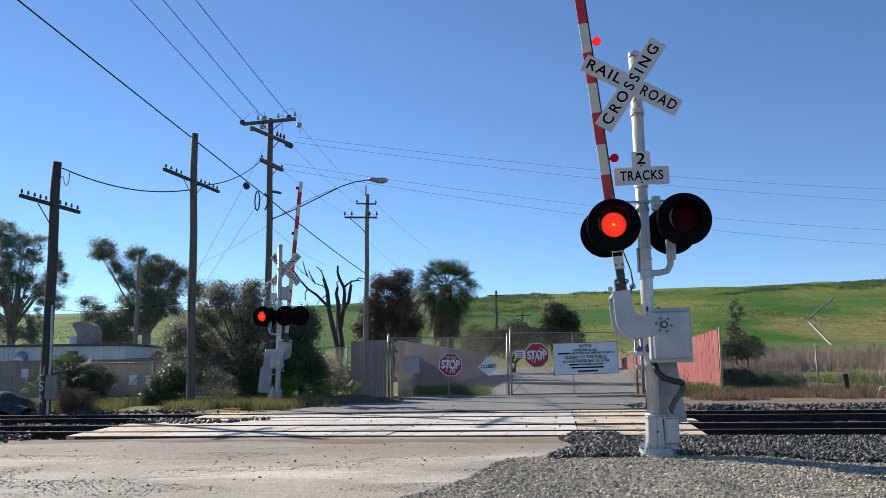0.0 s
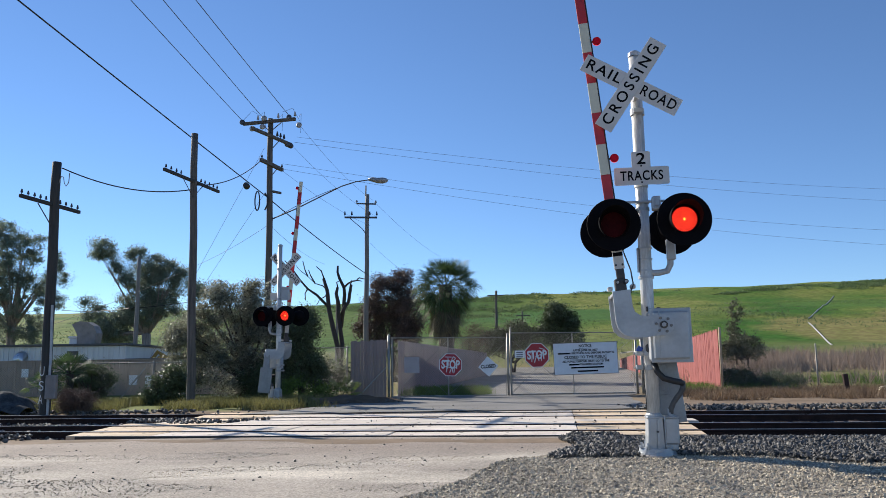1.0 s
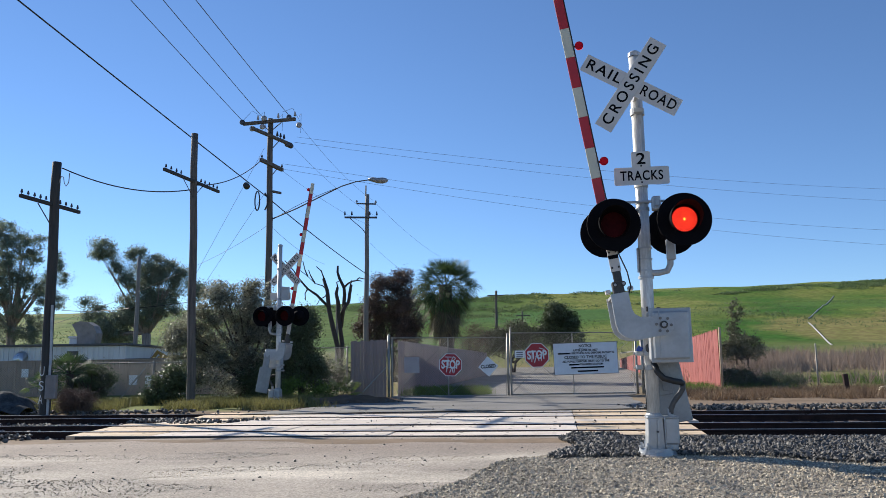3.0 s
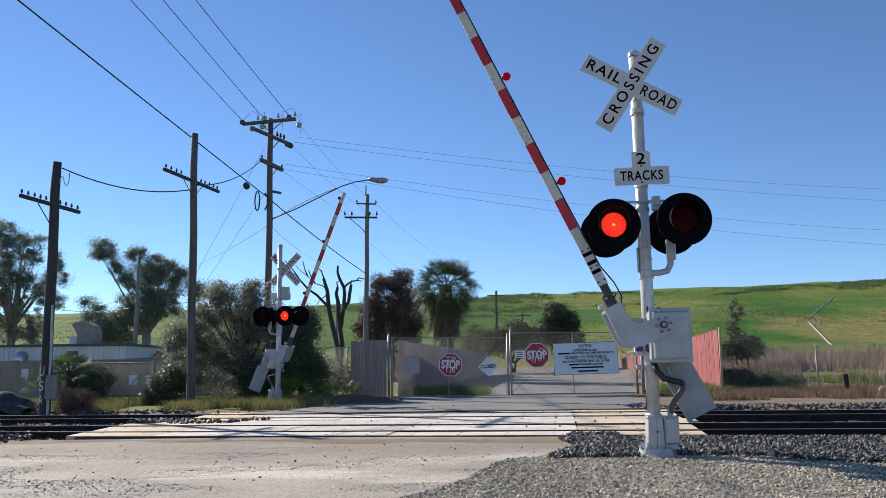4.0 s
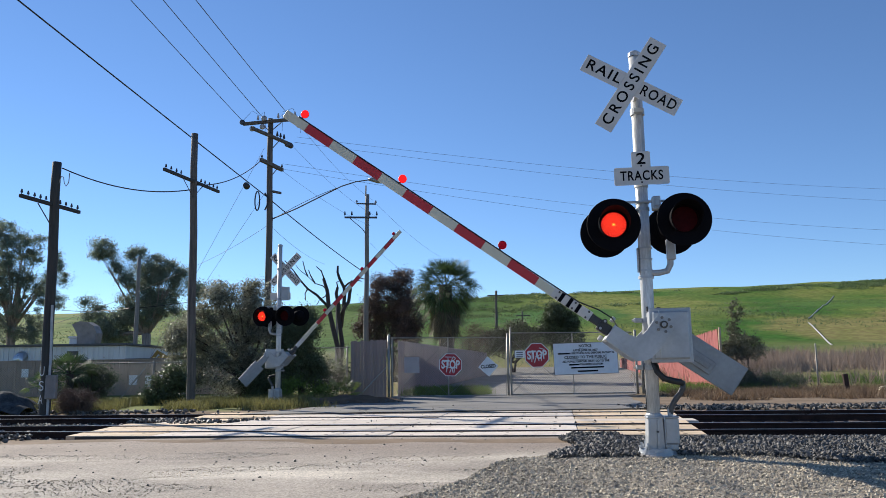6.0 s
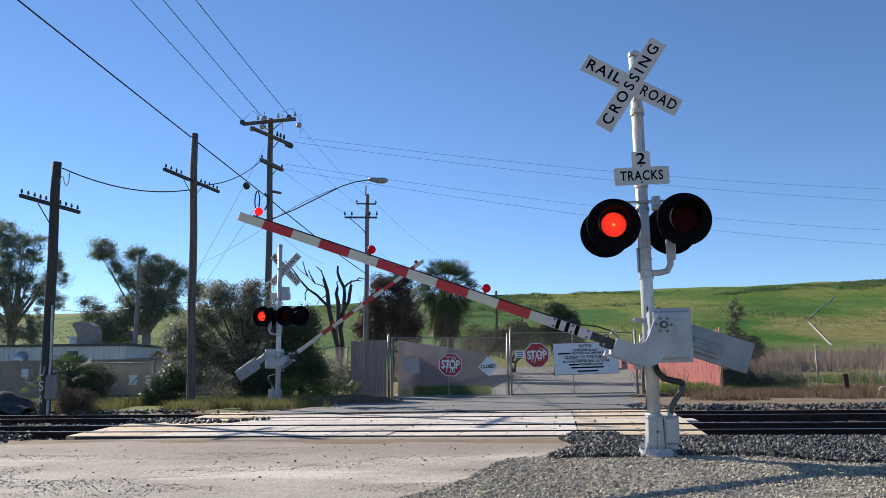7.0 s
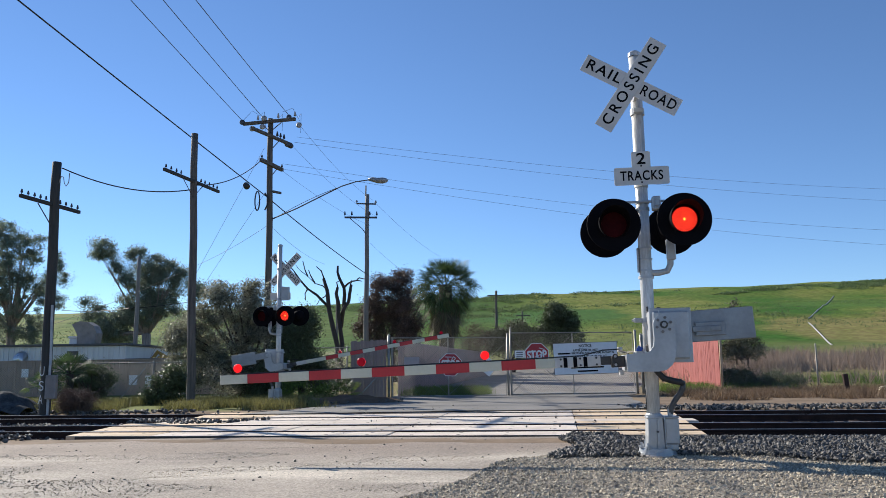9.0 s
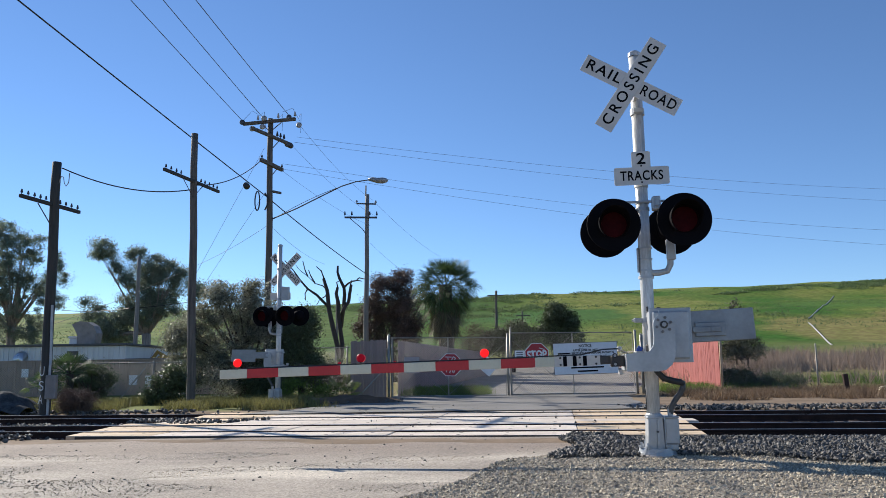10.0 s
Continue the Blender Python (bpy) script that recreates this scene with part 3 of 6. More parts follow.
def signal(name, m, label, near):
    s = thing(name, m, label, "crossing signal", "crossing signals")
    # mast in two tints of worn paint
    mast = part("mast", Geo().tube([(0, 0, 0.3), (0, 0, 2.0), (0, 0, 5.03)], [0.082, 0.078, 0.072], 24), M_WHITE, s, "white painted steel mast", smooth=True)
    part("mast_cap", Geo().lathe([(0.08, 5.0), (0.08, 5.05), (0.05, 5.075), (0.0, 5.08)], None, 24), M_GALV, mast)
    g = Geo()
    round_plate = [(0.23 * math.cos(k * math.tau / 24) + 0.02, 0.21 * math.sin(k * math.tau / 24)) for k in range(24)]
    for z0, z1, k in ((0.02, 0.055, 1.0), (0.055, 0.10, 0.93)):
        g.add([(x * k, y * k, z0) for x, y in round_plate] + [(x * k * 0.97, y * k * 0.97, z1) for x, y in round_plate], [tuple(range(23, -1, -1)), tuple(range(24, 48))] + [(q, (q + 1) % 24, (q + 1) % 24 + 24, q + 24) for q in range(24)])
    base_plate = part("base_flange", g, M_GALV, s, "round bolted cast base flange")
    for x, y in ((-0.165, -0.07), (-0.1, -0.155), (0.17, -0.12), (-0.1, 0.15), (0.17, 0.12)):
        part("anchor_bolt", Geo().tube([(x, y, 0.09), (x, y, 0.17)], 0.013, 8).tube([(x, y, 0.105), (x, y, 0.135)], 0.027, 6), M_GALV, base_plate)
    part("footing", Geo().lathe([(0.0, 0.03), (0.25, 0.03), (0.27, -0.02), (0.27, -0.2)], None, 20), M_PANEL, s, "pale concrete footing")
    g = Geo()
    g.prism([(-0.105, 0.09), (0.10, 0.09), (0.085, 0.45), (-0.075, 0.45)], -0.13, 0.13)
    for x in (-0.085, 0.02):
        g.prism([(x - 0.012, 0.09), (x + 0.016, 0.09), (x + 0.018, 0.44), (x + 0.002, 0.44)], -0.16, 0.16)
    g.box((0.01, 0, 0.46), (0.21, 0.27, 0.03), None, 0.01)
    g.lathe([(0.105, 0.47), (0.105, 0.485), (0.09, 0.495), (0.08, 0.51)], None, 20)
    base = part("junction_base", g, M_GALV, s, "grey cast junction box base")
    part("side_box", Geo().box((0.185, -0.02, 0.305), (0.17, 0.26, 0.31), None, 0.02).box((0.185, -0.02, 0.465), (0.18, 0.27, 0.02), None, 0.008).box((0.18, -0.02, 0.12), (0.15, 0.22, 0.08), None, 0.015).box((0.105, -0.16, 0.3), (0.012, 0.02, 0.36), None, 0.004), M_GALV, base)
    part("cover_bolt", Geo().tube([(0.02, -0.17, 0.30), (0.02, -0.15, 0.30)], 0.014, 6), M_DARKMETAL, base)
    # sign with the track count
    t = part("track_sign", Geo().prism([(-0.335, 3.25), (-0.318, 3.234), (0.318, 3.234), (0.335, 3.25), (0.335, 3.445), (0.318, 3.46), (0.115, 3.46), (0.115, 3.645), (0.098, 3.66), (-0.098, 3.66), (-0.115, 3.645), (-0.115, 3.46), (-0.318, 3.46), (-0.335, 3.445)], -0.108, -0.1, Matrix.Translation((0, 0, 0.06))), M_SIGN, s, "white inverted T sign")
    words("lettering", "2", 0.20, M_LETTER, t, Matrix.Translation((0, -0.111, 3.62)), 0.11, 0.0015, 0.003)
    words("lettering", "TRACKS", 0.17, M_LETTER, t, Matrix.Translation((0, -0.111, 3.405)), 0.52, 0.0015, 0.003, 1.12)
    for z in (3.325, 3.535):
        part("sign_bolt", Geo().tube([(0, -0.118, z), (0, -0.105, z)], 0.013, 8), M_DARKMETAL, t)
    part("clamp_band", Geo().lathe([(0.074, 3.28), (0.086, 3.28), (0.086, 3.33), (0.074, 3.33)], None, 20), M_GALV, s)
    crossbuck(s, Matrix.Translation((-0.10 if near else -0.15, -0.33 if near else -0.12, 4.515 if near else 4.27)), (-31.0, 56.0) if near else (47.0, -46.0), -0.012 if near else 0.012)
    part("clamp_band", Geo().lathe([(0.074, 4.22), (0.09, 4.22), (0.09, 4.30), (0.074, 4.30)], None, 20).box((0, -0.09, 4.26), (0.12, 0.05, 0.06), None, 0.006).box((-0.03, -0.2, 4.4), (0.05, 0.25, 0.05), None, 0.006).tube([(0.0, -0.05, 4.28), (-0.03, -0.12, 4.4)], 0.02, 8), M_GALV, s)
    # cross arm for the lights
    g = Geo().tube([(-0.40, -0.36, 2.98), (-0.40, -0.2, 3.07), (-0.40, -0.09, 3.08), (0.43, -0.09, 3.08), (0.43, -0.2, 3.07), (0.43, -0.36, 2.99)], 0.017, 12).box((0.155, -0.1, 3.05), (0.10, 0.13, 0.17), None, 0.012).box((0.155, -0.175, 3.05), (0.05, 0.03, 0.09), None, 0.008).box((-0.12, -0.05, 3.0), (0.05, 0.08, 0.05), None, 0.008)
    g.lathe([(0.075, 2.98), (0.086, 2.98), (0.086, 3.02), (0.075, 3.02)], None, 20)
    g.lathe([(0.075, 3.07), (0.086, 3.07), (0.086, 3.10), (0.075, 3.10)], None, 20)
    part("light_crossarm", g, M_GALV, s, "grey cross arm with junction box")
    g = Geo().tube([(0.0, 0, 2.2), (0.16, 0, 2.2), (0.26, 0, 2.22), (0.30, 0, 2.30), (0.31, 0, 2.46)], 0.04, 10)
    g.box((0.31, -0.04, 2.48), (0.11, 0.07, 0.26), None, 0.012).lathe([(0.078, 2.13), (0.094, 2.13), (0.094, 2.16), (0.078, 2.16)], None, 20)
    part("light_bracket", g, M_GALV, s, "curved pipe bracket under the light")
    discs = []
    if near:
        spots = ((-0.40, -0.46, 2.74, 0, 1), (0.42, -0.46, 2.775, 0, 1), (-0.45, 0.24, 2.76, 180, 0), (0.37, 0.24, 2.77, 180, 0))
    else:
        spots = ((-0.30, 0.30, 2.75, 180, 1), (0.44, 0.30, 2.75, 180, 1), (0.42, -0.26, 2.75, 0, 0), (-0.62, -0.18, 2.77, 0, 0))
    for x, y, z, spin, lit in spots:
        h, d = signal_head(s, pose(x, y, z, 0, 0, spin), lit=bool(lit))
        discs.append(d)
    # small fittings on the mast
    g = Geo().box((-0.09, -0.02, 2.36), (0.02, 0.06, 0.30), None, 0.004)
    for z in (2.22, 2.36, 2.50):
        g.lathe([(0.078, z), (0.088, z), (0.088, z + 0.02), (0.078, z + 0.02)], None, 20)
    part("mast_bands", g, M_GALV, s)
    # gate machine
    box = part("gate_machine", Geo().box((0.20, -0.17, 1.42), (0.46, 0.44, 0.62), None, 0.035), M_GALV, s, "grey cast gate machine housing")
    part("cover", Geo().box((0.20, -0.405, 1.42), (0.42, 0.05, 0.56), None, 0.022).box((0.20, -0.433, 1.42), (0.012, 0.012, 0.56), None, 0.003, 0) if not near else Geo().box((0.20, -0.405, 1.42), (0.42, 0.05, 0.56), None, 0.022).box((0.07, -0.433, 1.42), (0.012, 0.012, 0.58), None, 0.003), M_GALV, box)
    part("cover_latch", Geo().box((0.10, -0.16, 1.745), (0.05, 0.05, 0.04), None, 0.008), M_DARKMETAL, box)
    part("cover_knob", Geo().tube([(-0.02, -0.1, 1.72), (-0.02, -0.1, 1.78)], 0.012, 8), M_DARKMETAL, box)
    part("rim", Geo().box((0.20, -0.385, 1.42), (0.475, 0.018, 0.635), None, 0.006), M_GALV, box)
    for z in (1.05, 1.22, 1.62):
        g = Geo()
        g.lathe([(0.08, z - 0.03), (0.097, z - 0.03), (0.097, z + 0.03), (0.08, z + 0.03)], None, 20)
        g.box((-0.13, -0.02, z), (0.10, 0.08, 0.055), None, 0.01).tube([(-0.20, -0.02, z), (-0.10, -0.02, z)], 0.014, 8)
        part("machine_clamp", g, M_GALV, s, "bolted clamp on the mast")
    part("cable_hose", Geo().tube([(0.02, -0.10, 1.12), (0.05, -0.16, 1.0), (0.12, -0.17, 0.92), (0.24, -0.15, 0.885), (0.31, -0.135, 0.875), (0.345, -0.12, 0.85)], 0.037, 10), M_CABLE, s, "thick black flexible cable hose", smooth=True)
    part("flexible_conduit", Geo().tube([(0.345, -0.12, 0.85), (0.34, -0.11, 0.80), (0.31, -0.095, 0.74), (0.27, -0.08, 0.69), (0.23, -0.07, 0.63), (0.20, -0.06, 0.56), (0.19, -0.05, 0.48)], [0.031 + 0.003 * (i % 2) for i in range(7)], 10), M_HOSE, s, "grey ribbed flexible conduit", smooth=True)
    # Dark block added to stand for the dark gap beside the mast.
    part("shaft_cover", Geo().box((0.02, -0.06, 1.28), (0.16, 0.1, 0.10), None, 0.02), M_DARKMETAL, s, "dark block in the gap between mast and machine")
    part("conduit", Geo().tube([(0.19, -0.05, 0.46), (0.19, -0.05, 0.56)], 0.035, 10), M_GALV, s)
    part("ground_wire", Geo().tube([(-0.09, -0.09, 1.1), (-0.11, -0.1, 0.9), (-0.09, -0.1, 0.75), (-0.085, -0.08, 0.55)], 0.006, 5), M_CABLE, s)
    if near:
        part("tape_rag", Geo().box((-0.125, 0.0, 1.27), (0.065, 0.012, 0.07), Matrix.Rotation(0.5, 4, "Y"), 0.003), M_TAPE, s, "scrap of blue tape")
    else:
        part("relay_box", Geo().box((-0.22, 0.05, 3.47), (0.24, 0.12, 0.42), None, 0.01), M_GALV, s, "grey relay box")
    # the gate arm, which turns about its pivot
    neck = Geo()
    outline = [(0.12 * math.cos(radians(a)), 0.12 * math.sin(radians(a))) for a in range(0, 181, 20)]
    outline += [(-0.12, -0.16), (-0.135, -0.24), (-0.18, -0.295), (-0.25, -0.315), (-0.45, -0.315), (-0.45, -0.52), (-0.10, -0.53), (-0.01, -0.515), (0.06, -0.46), (0.10, -0.38), (0.12, -0.25)]
    neck.prism(outline, -0.05, 0.0)
    neck.prism([(x, z) for x, z in outline], 0.62, 0.66)
    neck.tube([(0, -0.06, 0), (0, 0.68, 0)], 0.05, 18)
    neck.box((-0.43, 0.31, -0.415), (0.04, 0.66, 0.19), None, 0.006)
    arm = part("gate_arm", neck, M_GALV, s, "gate arm with grey cast gooseneck and striped bar")
    for i in range(6):
        a = i * math.tau / 6 + 0.3
        part("pivot_bolt", Geo().tube([(0.083 * math.cos(a), -0.066, 0.083 * math.sin(a)), (0.083 * math.cos(a), -0.05, 0.083 * math.sin(a))], 0.018, 6), M_WOOD_GREY, arm)
    part("pivot_ring", Geo().tube([(0, -0.075, 0), (0, -0.06, 0)], 0.045, 18), M_DARKMETAL, arm, "dark pivot ring")
    part("pivot_nut", Geo().tube([(0, -0.095, 0), (0, -0.075, 0)], 0.026, 6), M_GALV, arm)
    BAR = 0.22
    PIVOT = m.inverted() @ (Vector((2.567, 9.32, 1.536)) if near else Vector((-5.504, 25.2, 1.573))) - Vector((0, 0.22, 0))
    length = 5.48 if near else 5.70
    zc = -0.375 if near else -0.40
    part("arm_adapter", Geo().box((-0.53, BAR, zc - 0.02), (0.16, 0.16, 0.13), None, 0.01).box((-0.66, BAR, zc), (0.18, 0.05, 0.10), None, 0.01), M_DARKMETAL, arm, "dark hinged adapter with springs")
    for z in (0.045, -0.055):
        part("adapter_spring", Geo().tube([(-0.565, BAR - 0.115, zc + z), (-0.565, BAR - 0.05, zc + z)], 0.029, 12), M_CABLE, arm, "round dark spring housing")
        part("spring_cap", Geo().tube([(-0.565, BAR - 0.122, zc + z), (-0.565, BAR - 0.112, zc + z)], 0.017, 10), M_PORCELAIN, arm)
        part("adapter_ear", Geo().box((-0.50, BAR - 0.02, zc + (0.12 if z > 0 else -0.15)), (0.05, 0.12, 0.06), None, 0.008), M_SIGN, arm)
    part("adapter_plate", Geo().box((-1.0, BAR - 0.012, zc), (0.54, 0.03, 0.122), None, 0.004), M_SIGN, arm, "pale reinforcing plate with bolts")
    for x in (0.91, 1.03, 1.145):
        part("black_stripe", Geo().box((-x, BAR - 0.029, zc), (0.045, 0.006, 0.119), None, 0.001), M_BLACK, arm)
    g = Geo()
    for x in (0.78, 0.97, 1.2):
        for z in (-0.04, 0.04):
            part("plate_bolt", Geo().tube([(-x, BAR - 0.04, zc + z), (-x, BAR - 0.02, zc + z)], 0.014, 6), M_DARKMETAL, arm)
    # striped bar: pieces end to end, deeper at the root
    edge = 1.27
    cuts = [length, length - 0.36]
    for i in range(9):
        cuts.append(cuts[-1] - (0.392 if i % 2 else 0.41))
    cuts.append(edge - 0.2)
    for i in range(len(cuts) - 1):
        a, b = cuts[i], cuts[i + 1]
        tall = 0.115
        g = Geo().box((-(a + b) / 2, BAR + 0.012, zc), (a - b, 0.03, tall), None, 0.004)
        part("stripe", g, M_ARMRED if i % 2 else M_ARMWHITE, arm, "red arm section" if i % 2 else "white arm section")
    part("lamp_cable", Geo().tube([(-0.42, 0.02, -0.31), (-0.52, BAR - 0.08, -0.25), (-0.7, BAR - 0.03, -0.25), (-0.95, BAR, zc + 0.072), (-2, BAR + 0.01, zc + 0.066), (-3.5, BAR + 0.01, zc + 0.068), (-length + 0.2, BAR + 0.01, zc + 0.066)], 0.009, 5), M_CABLE, arm, "black lamp cable along the arm")
    lamps = []
    for x in ((2.107, 3.647, 5.247) if near else (2.204, 3.973, 5.479)):
        g = Geo().lathe([(0.0, 0.022), (0.046, 0.022), (0.054, 0.012), (0.054, 0.0)], FLAT, 18, 0)
        g.lathe([(0.054, 0.0), (0.054, -0.012), (0.046, -0.022), (0.0, -0.022)], FLAT, 18, 1)
        h = -0.238 if near else -0.29
        lamp = part("arm_lamp", g, [M_ARMLIT, M_ARMLENS], arm, "round red gate lamp", smooth=False)
        lamp.matrix_basis = pose(-x, BAR + 0.01, h)
        part("lamp_bracket", Geo().tube([(-x, BAR + 0.012, h - 0.053), (-x, BAR + 0.012, zc + 0.05)], 0.014, 8).box((-x, BAR + 0.012, zc + 0.066), (0.09, 0.05, 0.016), None, 0.004), M_DARKMETAL, arm)
        lamps.append(lamp)
    cw = Geo().box((0.78, 0.64, -0.005), (0.78, 0.05, 0.385), Matrix.Rotation(radians(-1.2), 4, "Y"), 0.008)
    cw.box((0.64, 0.60, -0.05), (0.36, 0.04, 0.17), None, 0.008).box((0.60, 0.58, -0.05), (0.34, 0.03, 0.07), None, 0.006).box((0.2, 0.64, 0.0), (0.44, 0.045, 0.2), None, 0.01)
    for x in (0.44, 0.66):
        cw.tube([(x, 0.55, -0.05), (x, 0.57, -0.05)], 0.02, 6)
    part("counterweight", cw, M_PLATE, arm, "flat grey steel counterweight plates")
    arm.matrix_basis = Matrix.Translation(PIVOT)
    return s, arm, PIVOT, discs, lamps


NEAR_SIGNAL = signal("crossing_signal", pose(2.50, 9.6, 0.0, 0, 0, -7.6), "railway crossing signal with crossbuck and gate beside the road", True)
FAR_SIGNAL = signal("crossing_signal", pose(-5.25, 24.93, 0.04, 0, 0, YAW + 180), "second crossing signal with gate across the tracks", False)

# ---- poles and wires ----
def arm_with_pins(parent, c, way, length, pins, r=0.036, pin_h=0.105, thick=0.085, mat_arm=None, mat_pin=None):
    """A wooden cross arm with a row of insulators on pins."""
    way = Vector(way).normalized()
    turn = Matrix.Rotation(math.atan2(way.y, way.x), 4, "Z")
    arm = part("cross_arm", Geo().box(c, (length, thick, thick * 1.15), turn, 0.012), mat_arm or M_WOOD_DARK, parent, "weathered wooden cross arm")
    shape = Geo().tube([(0, 0, 0), (0, 0, pin_h * 0.5)], r * 0.25, 6).lathe([(0.0, pin_h * 1.35), (r * 0.5, pin_h * 1.3), (r * 0.62, pin_h), (r * 0.8, pin_h * 0.8), (r, pin_h * 0.4), (r * 0.7, pin_h * 0.36)], None, 10).mesh("insulator", [mat_pin or M_GLASS_INS])
    for u in pins:
        q = Vector(c) + way * (u * length / 2) + Vector((0, 0, thick * 0.57))
        part("insulator", shape, None, arm, at_pose=Matrix.Translation(q))
    return arm


def leaning_pole(name, base, top, r0, r1, material, label, group="utility poles"):
    b, t = Vector(base), Vector(top)
    th = thing(name, Matrix.Translation(b), label, "utility pole", group)
    d = t - b
    pts = [d * (i / 8) + Vector((0.02 * math.sin(i * 1.7), 0.02 * math.cos(i * 2.1), 0)) * (0 < i < 8) for i in range(9)]
    pole = part("pole", Geo().tube([pts[0] - Vector((0, 0, 0.5))] + pts, [r0 * 1.04] + [r0 + (r1 - r0) * i / 8 for i in range(9)], 16), material, th, smooth=True)
    return th, pole


# two old telegraph poles beside the tracks
p1, _ = leaning_pole("telegraph_pole", (-10.51, 20.9, -0.1), (-10.58, 20.9, 6.84), 0.14, 0.118, M_WOOD_DARK, "dark leaning telegraph pole with one cross arm")
arm_with_pins(p1, (-0.10, -0.12, 5.74), (0.5, 2.24, 0), 2.3, (-0.95, -0.75, -0.55, -0.36, -0.18, 0.3, 0.5, 0.7, 0.92))
part("arm_brace", Geo().tube([(-0.21, -0.6, 5.67), (-0.07, -0.12, 5.15)], 0.015, 6), M_DARKMETAL, p1)
part("meter_box", Geo().box((0.22, -0.16, 0.85), (0.27, 0.16, 0.62), None, 0.02).box((0.22, -0.245, 0.62), (0.10, 0.02, 0.12), None, 0.005), M_DUCT, p1, "tan metal control box")
part("conduit", Geo().tube([(0.14, -0.13, 0.0), (0.14, -0.13, 1.4), (0.13, -0.1, 1.55), (0.08, -0.09, 3.0)], 0.035, 8), M_PORCELAIN, p1, "pale plastic conduit")
part("cable_hook", Geo().tube([(0.0, 0, 6.3), (0.12, -0.1, 6.52), (0.18, -0.1, 6.5), (0.21, -0.1, 6.33), (0.26, -0.1, 6.24), (0.34, -0.12, 6.34), (0.35, -0.12, 6.6)], 0.012, 6), M_PORCELAIN, p1)
for ch, z in (("U", 1.25), ("S", 0.87), ("A", 0.52)):
    words("lettering", ch, 0.36, M_SIGNWHITE, p1, Matrix.Translation((-0.04, -0.178, z)), 0.12, 0.003, -0.004)
p2, _ = leaning_pole("telegraph_pole", (-7.84, 24.5, 0.0), (-7.99, 24.5, 8.72), 0.135, 0.105, M_WOOD, "weathered brown telegraph pole with one cross arm")
arm_with_pins(p2, (-0.12, -0.12, 7.12), (0.76, 3.1, 0), 3.2, (-0.93, -0.76, -0.58, -0.42, 0.3, 0.45, 0.62, 0.78, 0.93))
for s in (-1, 1):
    part("arm_brace", Geo().tube([(-0.1 + s * 0.14, -0.15 + s * 0.56, 7.07), (-0.1, -0.13, 6.6)], 0.012, 6), M_DARKMETAL, p2)

# power pole with the street light
p3, _ = leaning_pole("power_pole", (-7.4, 33.0, 0.08), (-7.46, 33.0, 12.0), 0.16, 0.12, M_WOOD, "tall wooden power pole with cross arms and street light")
a = arm_with_pins(p3, (-0.1, -0.15, 11.75), (1, -0.25, 0), 2.5, (-0.42, 0.35, 0.98), 0.06, 0.2, 0.12, M_WOOD, M_PORCELAIN)
bell = Geo().lathe([(0.0, -0.07), (0.09, -0.06), (0.12, 0.0), (0.09, 0.06), (0.0, 0.07)], FLAT, 14).mesh("suspension_insulator", [M_GLASS_INS])
pale_bell = Geo().lathe([(0.0, -0.07), (0.09, -0.06), (0.13, 0.0), (0.09, 0.06), (0.0, 0.07)], FLAT, 14).mesh("suspension_insulator", [M_PORCELAIN])
for x, z, shape in ((-1.25, 11.72, bell), (0.78, 11.92, bell), (1.22, 11.55, pale_bell), (-0.8, 11.42, pale_bell), (-0.3, 11.88, pale_bell), (-0.36, 11.5, pale_bell)):
    part("suspension_insulator", shape, None, a, at_pose=Matrix.Translation((x, -0.22, z)))
for x0, z0, x1, z1 in ((-1.2, 11.8, -0.55, 12.05), (0.5, 12.15, 1.25, 11.75), (1.2, 11.9, 1.3, 11.2), (-0.5, 12.0, -0.2, 11.2), (0.4, 11.9, 0.5, 11.3)):
    part("jumper_wire", Geo().tube([(x0, -0.22, z0), ((x0 + x1) / 2 + 0.08, -0.3, max(z0, z1) + 0.14), (x1, -0.22, z1)], 0.008, 5), M_CABLE, p3)
a = arm_with_pins(p3, (0.05, -0.1, 11.08), (1.16, 2.56, 0), 2.8, (-0.1, 0.25, 0.42, 0.6), 0.06, 0.2, 0.12, M_WOOD, M_GLASS_INS)
for u in (0.78, 0.9, 0.99):
    part("suspension_insulator", bell, None, a, at_pose=Matrix.Translation((0.05 + 0.57 * u, -0.1 + 1.27 * u, 11.02)))
a = arm_with_pins(p3, (0.05, -0.1, 9.82), (0.55, 1.75, 0), 1.84, (-0.9, 0.95), 0.05, 0.12, 0.14, M_WOOD, M_GLASS_INS)
part("short_arm", Geo().box((0.25, 0.1, 8.65), (0.45, 0.08, 0.10), Matrix.Rotation(0.9, 4, "Z"), 0.01), M_WOOD, p3)
for p, q in (((-0.5, -0.17, 11.7), (-0.03, -0.14, 11.3)), ((0.45, -0.17, 11.7), (-0.03, -0.14, 11.3)), ((0.3, 0.25, 11.02), (0.0, 0.1, 10.6)), ((0.25, 0.25, 9.78), (0.0, 0.1, 9.4))):
    part("arm_brace", Geo().tube([p, q], 0.02, 6), M_WOOD, p3)
